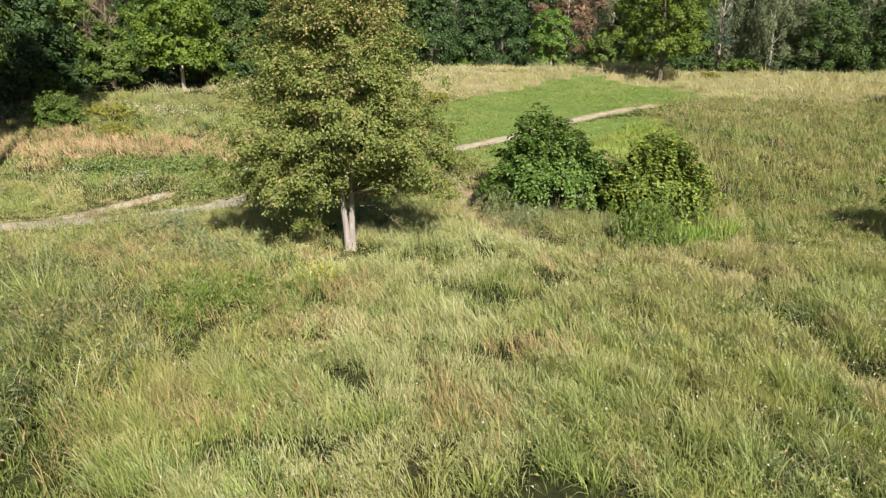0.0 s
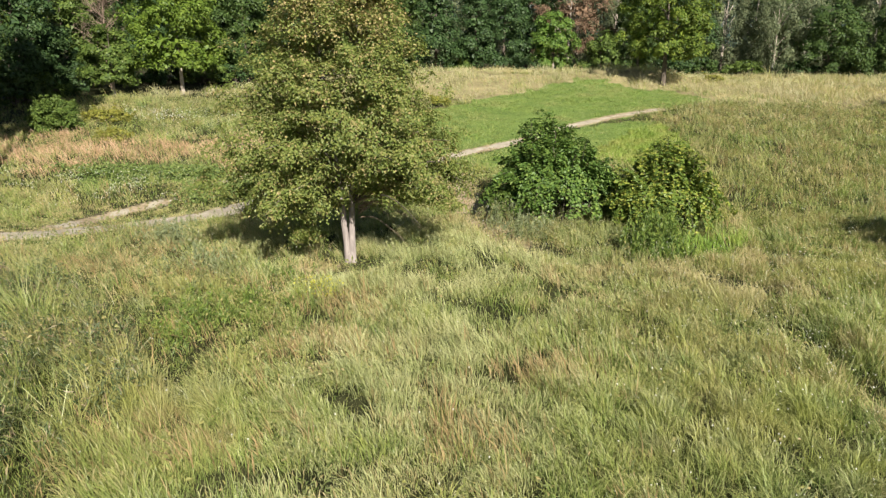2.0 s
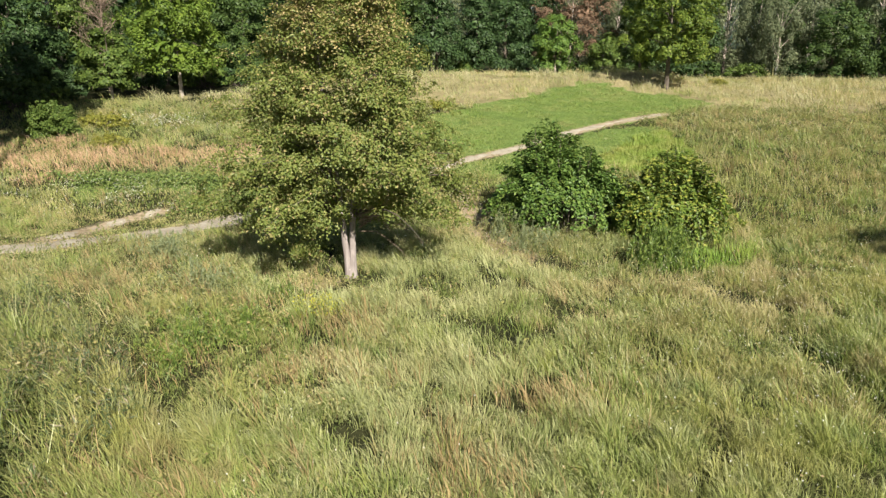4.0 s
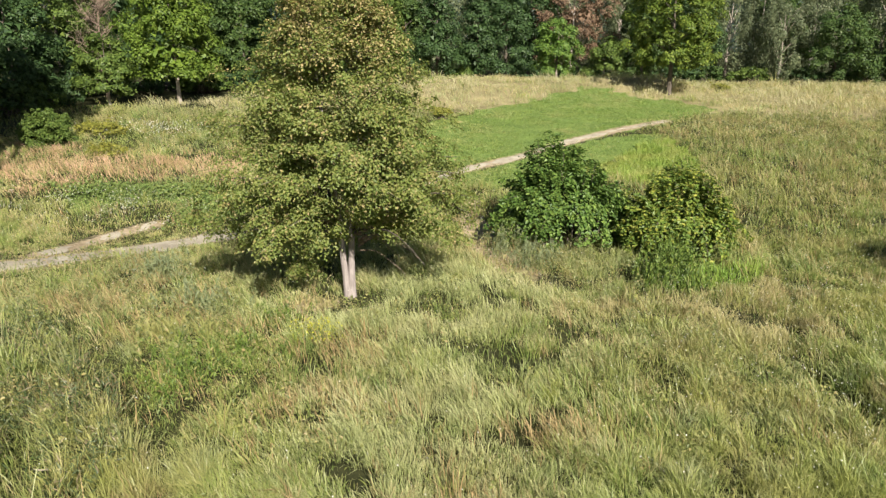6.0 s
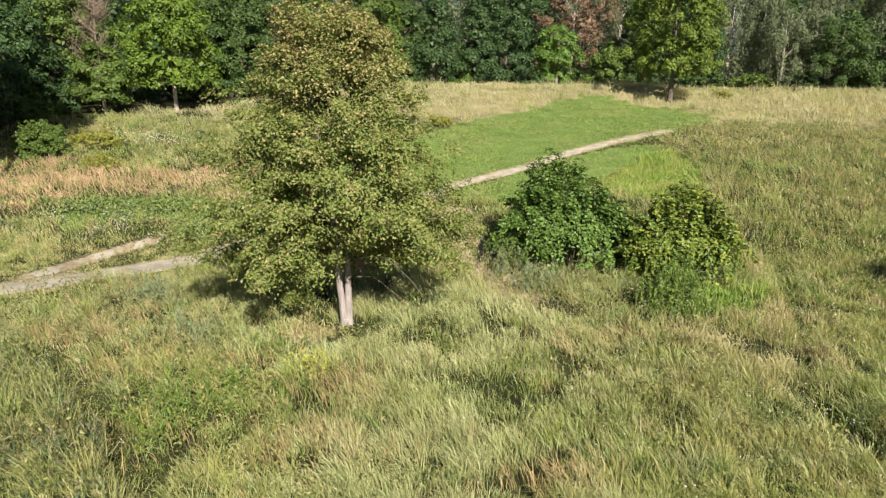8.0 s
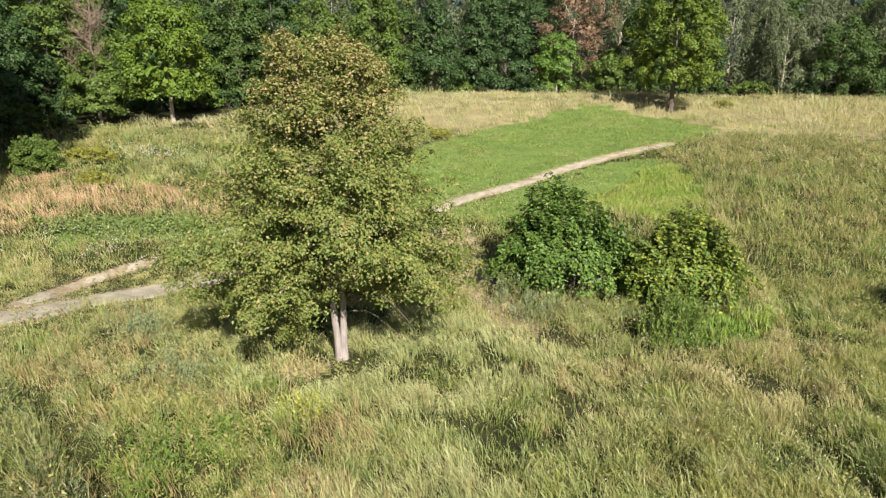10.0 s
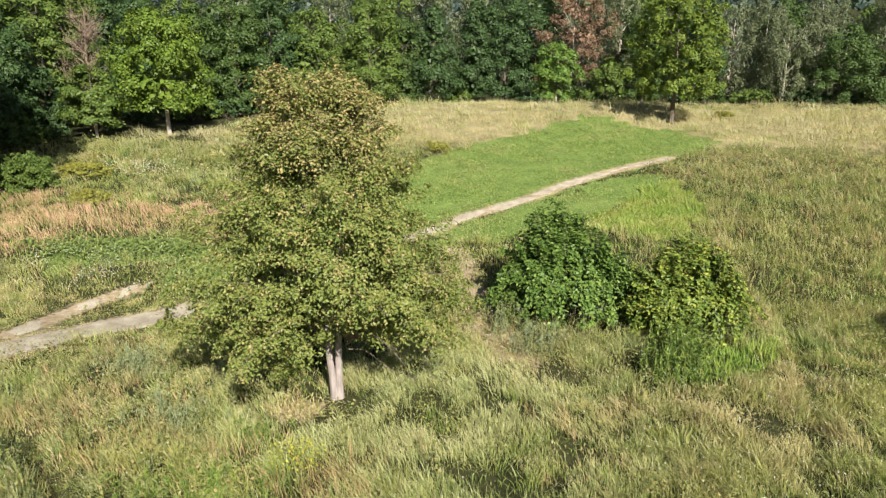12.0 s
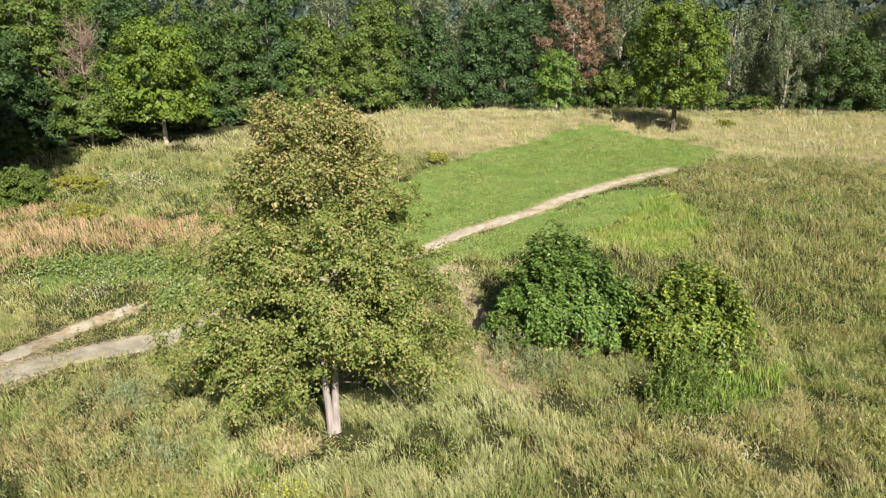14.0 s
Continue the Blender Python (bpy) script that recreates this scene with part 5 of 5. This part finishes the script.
    # dull grey-green stalks: along the foot of the shrub, and in the rank growth before the lone tree
    x, y = rng.uniform(-13, 8.5, 26000), rng.uniform(5, 24, 26000)
    want = 0.6 * mound(x, y, [(2.1, 22.0, 0.45), (2.6, 20.4, 0.4), (4.2, 20.9, 0.5)]) + 0.07 * mound(x, y, [(-6.0, 16.3, 1.6), (-8.0, 17.5, 1.8), (-5.0, 14.6, 1.6), (-9.5, 16.0, 2.0)]) + 0.08 * thicket(x, y) + 0.03 * (value_noise(x / 1.6, y / 1.6, 47) > 0.3)
    ok = (rng.uniform(0, 1, len(x)) < want) & (gaps(x, y) > 1.1) & (path_clear(x, y) > 1.4)
    x, y = x[ok], y[ok]
    tagged(new("stalk_weeds", mesh_data("stalk_weeds", *plumes(x, y, 0.75 * rng.uniform(0.6, 1.2, len(x)), 30, 0.10, rng, 0.13), [PLUME_GREY])), "grey-green feathery stalk weeds in the tall grass", "weeds", kind="stuff")


def build_weeds():
    rng = np.random.RandomState(413)
    x, y = scatter(24000, 5.0, 46.0, rng)
    want = 0.14 + 0.55 * (value_noise(x / 2.2, y / 2.2, 41) > 0.35) + 0.55 * smooth(x, 7, 13) * (0.4 + 0.6 * (value_noise(x / 0.9, y / 0.9, 45) > 0)) + 0.5 * thicket(x, y) + 1.2 * lush(x, y)
    ok = (rng.uniform(0, 1, len(x)) < want * 0.75) & (gaps(x, y) > 1.0) & ~in_lawn(x, y) & (path_clear(x, y) > 1.3)
    x, y = x[ok], y[ok]
    per = 11
    i = np.repeat(np.arange(len(x)), per)
    up = rng.uniform(0.15, 1, len(i))
    high = (0.55 * rng.uniform(0.6, 1.3, len(x)) * (1 + 0.6 * thicket(x, y)) * (1 + 0.3 * value_noise(x / 0.8, y / 0.8, 46)))[i]
    c = np.stack([x[i] + rng.normal(size=len(i)) * 0.10, y[i] + rng.normal(size=len(i)) * 0.10, terrain(x, y)[i] + up * high], 1)
    n = rng.normal(size=c.shape) * 0.6 + [0, -0.2, 0.8]
    v, f = leaf_mesh(c, n, rng.uniform(0.045, 0.10, len(c)) * (0.85 + y[i] / 110), rng, 0.28, 0.1, 0.3)
    tagged(new("weeds", mesh_data("weeds", v, f, [WEED_LEAF])), "leafy dull green weeds among the grass", "weeds", kind="stuff")
    # rank dark growth beside the rut
    x, y = rng.uniform(-14, -4, 5200), rng.uniform(4.5, 15.5, 5200)
    ok = (rng.uniform(0, 1, len(x)) < thicket(x, y) * (0.26 + 0.6 * (value_noise(x / 0.9, y / 0.9, 48) > 0.1))) & (gaps(x, y) > 0.85)
    x, y = x[ok], y[ok]
    i = np.repeat(np.arange(len(x)), 18)
    _, _, far, own = cells(x, y, 0.8, 9)
    high = (0.95 * rng.uniform(0.75, 1.15, len(x)) * (1.1 - 0.7 * np.clip(far / 0.6, 0, 1)))[i]
    c = np.stack([x[i] + rng.normal(size=len(i)) * 0.08, y[i] + rng.normal(size=len(i)) * 0.08, terrain(x, y)[i] + rng.uniform(0.15, 1, len(i)) * high], 1)
    v, f = leaf_mesh(c, rng.normal(size=c.shape) * 0.7 + [0, -0.3, 0.3], rng.uniform(0.09, 0.22, len(c)), rng, 0.07, 0.06, -1.6)
    tagged(new("rank_weeds", mesh_data("rank_weeds", v, f, [WEED_DARK])), "tall rank grey-green weeds beside a rut", "weeds", kind="stuff")
    # brown seeding stalks
    x, y = scatter(4200, 5.0, 44.0, rng)
    want = 0.12 + 0.55 * smooth(x, 8, 13) * smooth(y, 17, 28) + 0.6 * (value_noise(x / 1.7, y / 1.7, 43) > 0.38)
    ok = (rng.uniform(0, 1, len(x)) < want + 0.5 * mound(x, y, [(-8.5, 16.6, 2.0), (-5.2, 15.6, 1.5), (-2.2, 12.0, 1.2), (-3.8, 9.5, 0.9), (0.9, 8.9, 0.7), (-5.0, 15.0, 1.0), (10.8, 30.8, 1.3), (-6.5, 11.5, 1.4), (-5.0, 9.5, 0.9)])) & ~in_lawn(x, y) & (path_clear(x, y) > 1.3) & (gaps(x, y) > 1.1)
    sx, sy = x[ok], y[ok]
    spot = np.array([(-8.5, 16.4, 1.0), (-5.3, 15.5, 0.8), (-2.2, 12.1, 0.7), (-4.1, 8.0, 0.5), (0.9, 8.9, 0.4), (-6.2, 11.8, 0.5), (2.4, 11.0, 0.4), (-2.0, 14.2, 0.4)])[rng.randint(0, 8, 420)]
    sx, sy = np.append(sx, spot[:, 0] + rng.normal(size=420) * spot[:, 2] * 1.7), np.append(sy, spot[:, 1] + rng.normal(size=420) * spot[:, 2] * 1.1)
    put_blades("seeding_stalks", "brown seeding weed stalks above the grass", WEED_BROWN, [blade_mesh(*tufts(sx, sy, 7, 0.07, np.full(len(sx), 0.62), 0.015, rng, 0.2))])


def build_flowers():
    rng = np.random.RandomState(414)
    x, y = scatter(40000, 5.0, 42.0, rng)
    want = 0.10 + 0.60 * smooth(x, 2, 8) * smooth(22 - y, 0, 6) + 4.5 * np.exp(-(((x + 13.8) / 2.6) ** 2 + ((y - 26.0) / 1.4) ** 2)) * (value_noise(x / 0.9, y / 0.9, 44) > 0) + 0.25 * smooth(x, 10, 15)
    ok = (rng.uniform(0, 1, len(x)) < want * 0.75) & (path_clear(x, y) > 1.2) & ~zone(x, y, LAWN)
    x, y = x[ok], y[ok]
    big = rng.uniform(0.013, 0.032, len(x))
    fx, fy = rng.normal(-13.8, 2.3, 1700), rng.normal(26.0, 1.2, 1700)
    ok = (value_noise(fx / 0.8, fy / 0.8, 44) > -0.1) & (path_clear(fx, fy) > 1.4)
    x, y, big = np.append(x, fx[ok]), np.append(y, fy[ok]), np.append(big, rng.uniform(0.02, 0.045, ok.sum()))
    fx, fy = rng.normal(-16.4, 1.6, 420), rng.normal(39.2, 0.9, 420)
    x, y, big = np.append(x, fx), np.append(y, fy), np.append(big, rng.uniform(0.03, 0.07, 420))
    c = np.stack([x, y, terrain(x, y) + rng.uniform(0.38, 0.75, len(x)) * np.where(in_lawn(x, y), 0.6, 1)], 1)
    v, f = leaf_mesh(c, rng.normal(size=c.shape) * 0.4 + [0, -0.5, 0.8], big, rng, 0.5, 0.05)
    tagged(new("white_wildflowers", mesh_data("white_wildflowers", v, f, [PETAL])), "small white wildflowers scattered in the grass", "flowers", kind="stuff")
    # yellow-flowering patch near the lone tree
    k = 260
    r, a = np.sqrt(rng.uniform(0, 1, k)) * 0.6, rng.uniform(0, 6.283, k)
    x, y = -2.75 + r * np.cos(a), 14.6 + r * np.sin(a) * 0.8
    c = np.stack([x, y, terrain(x, y) + rng.uniform(0.15, 0.5, k)], 1)
    v, f = leaf_mesh(c, rng.normal(size=c.shape) * 0.5 + [0, -0.3, 0.8], rng.uniform(0.035, 0.06, k), rng, 0.4, 0.05)
    tagged(new("yellow_herbs", mesh_data("yellow_herbs", v, f, [PETAL_YELLOW])), "patch of yellow-flowering herbs in the grass", "flowers", kind="stuff")


build_lawn()
build_fresh()
build_undergrowth()
build_flattened()
build_reeds()
build_weeds()
build_flowers()
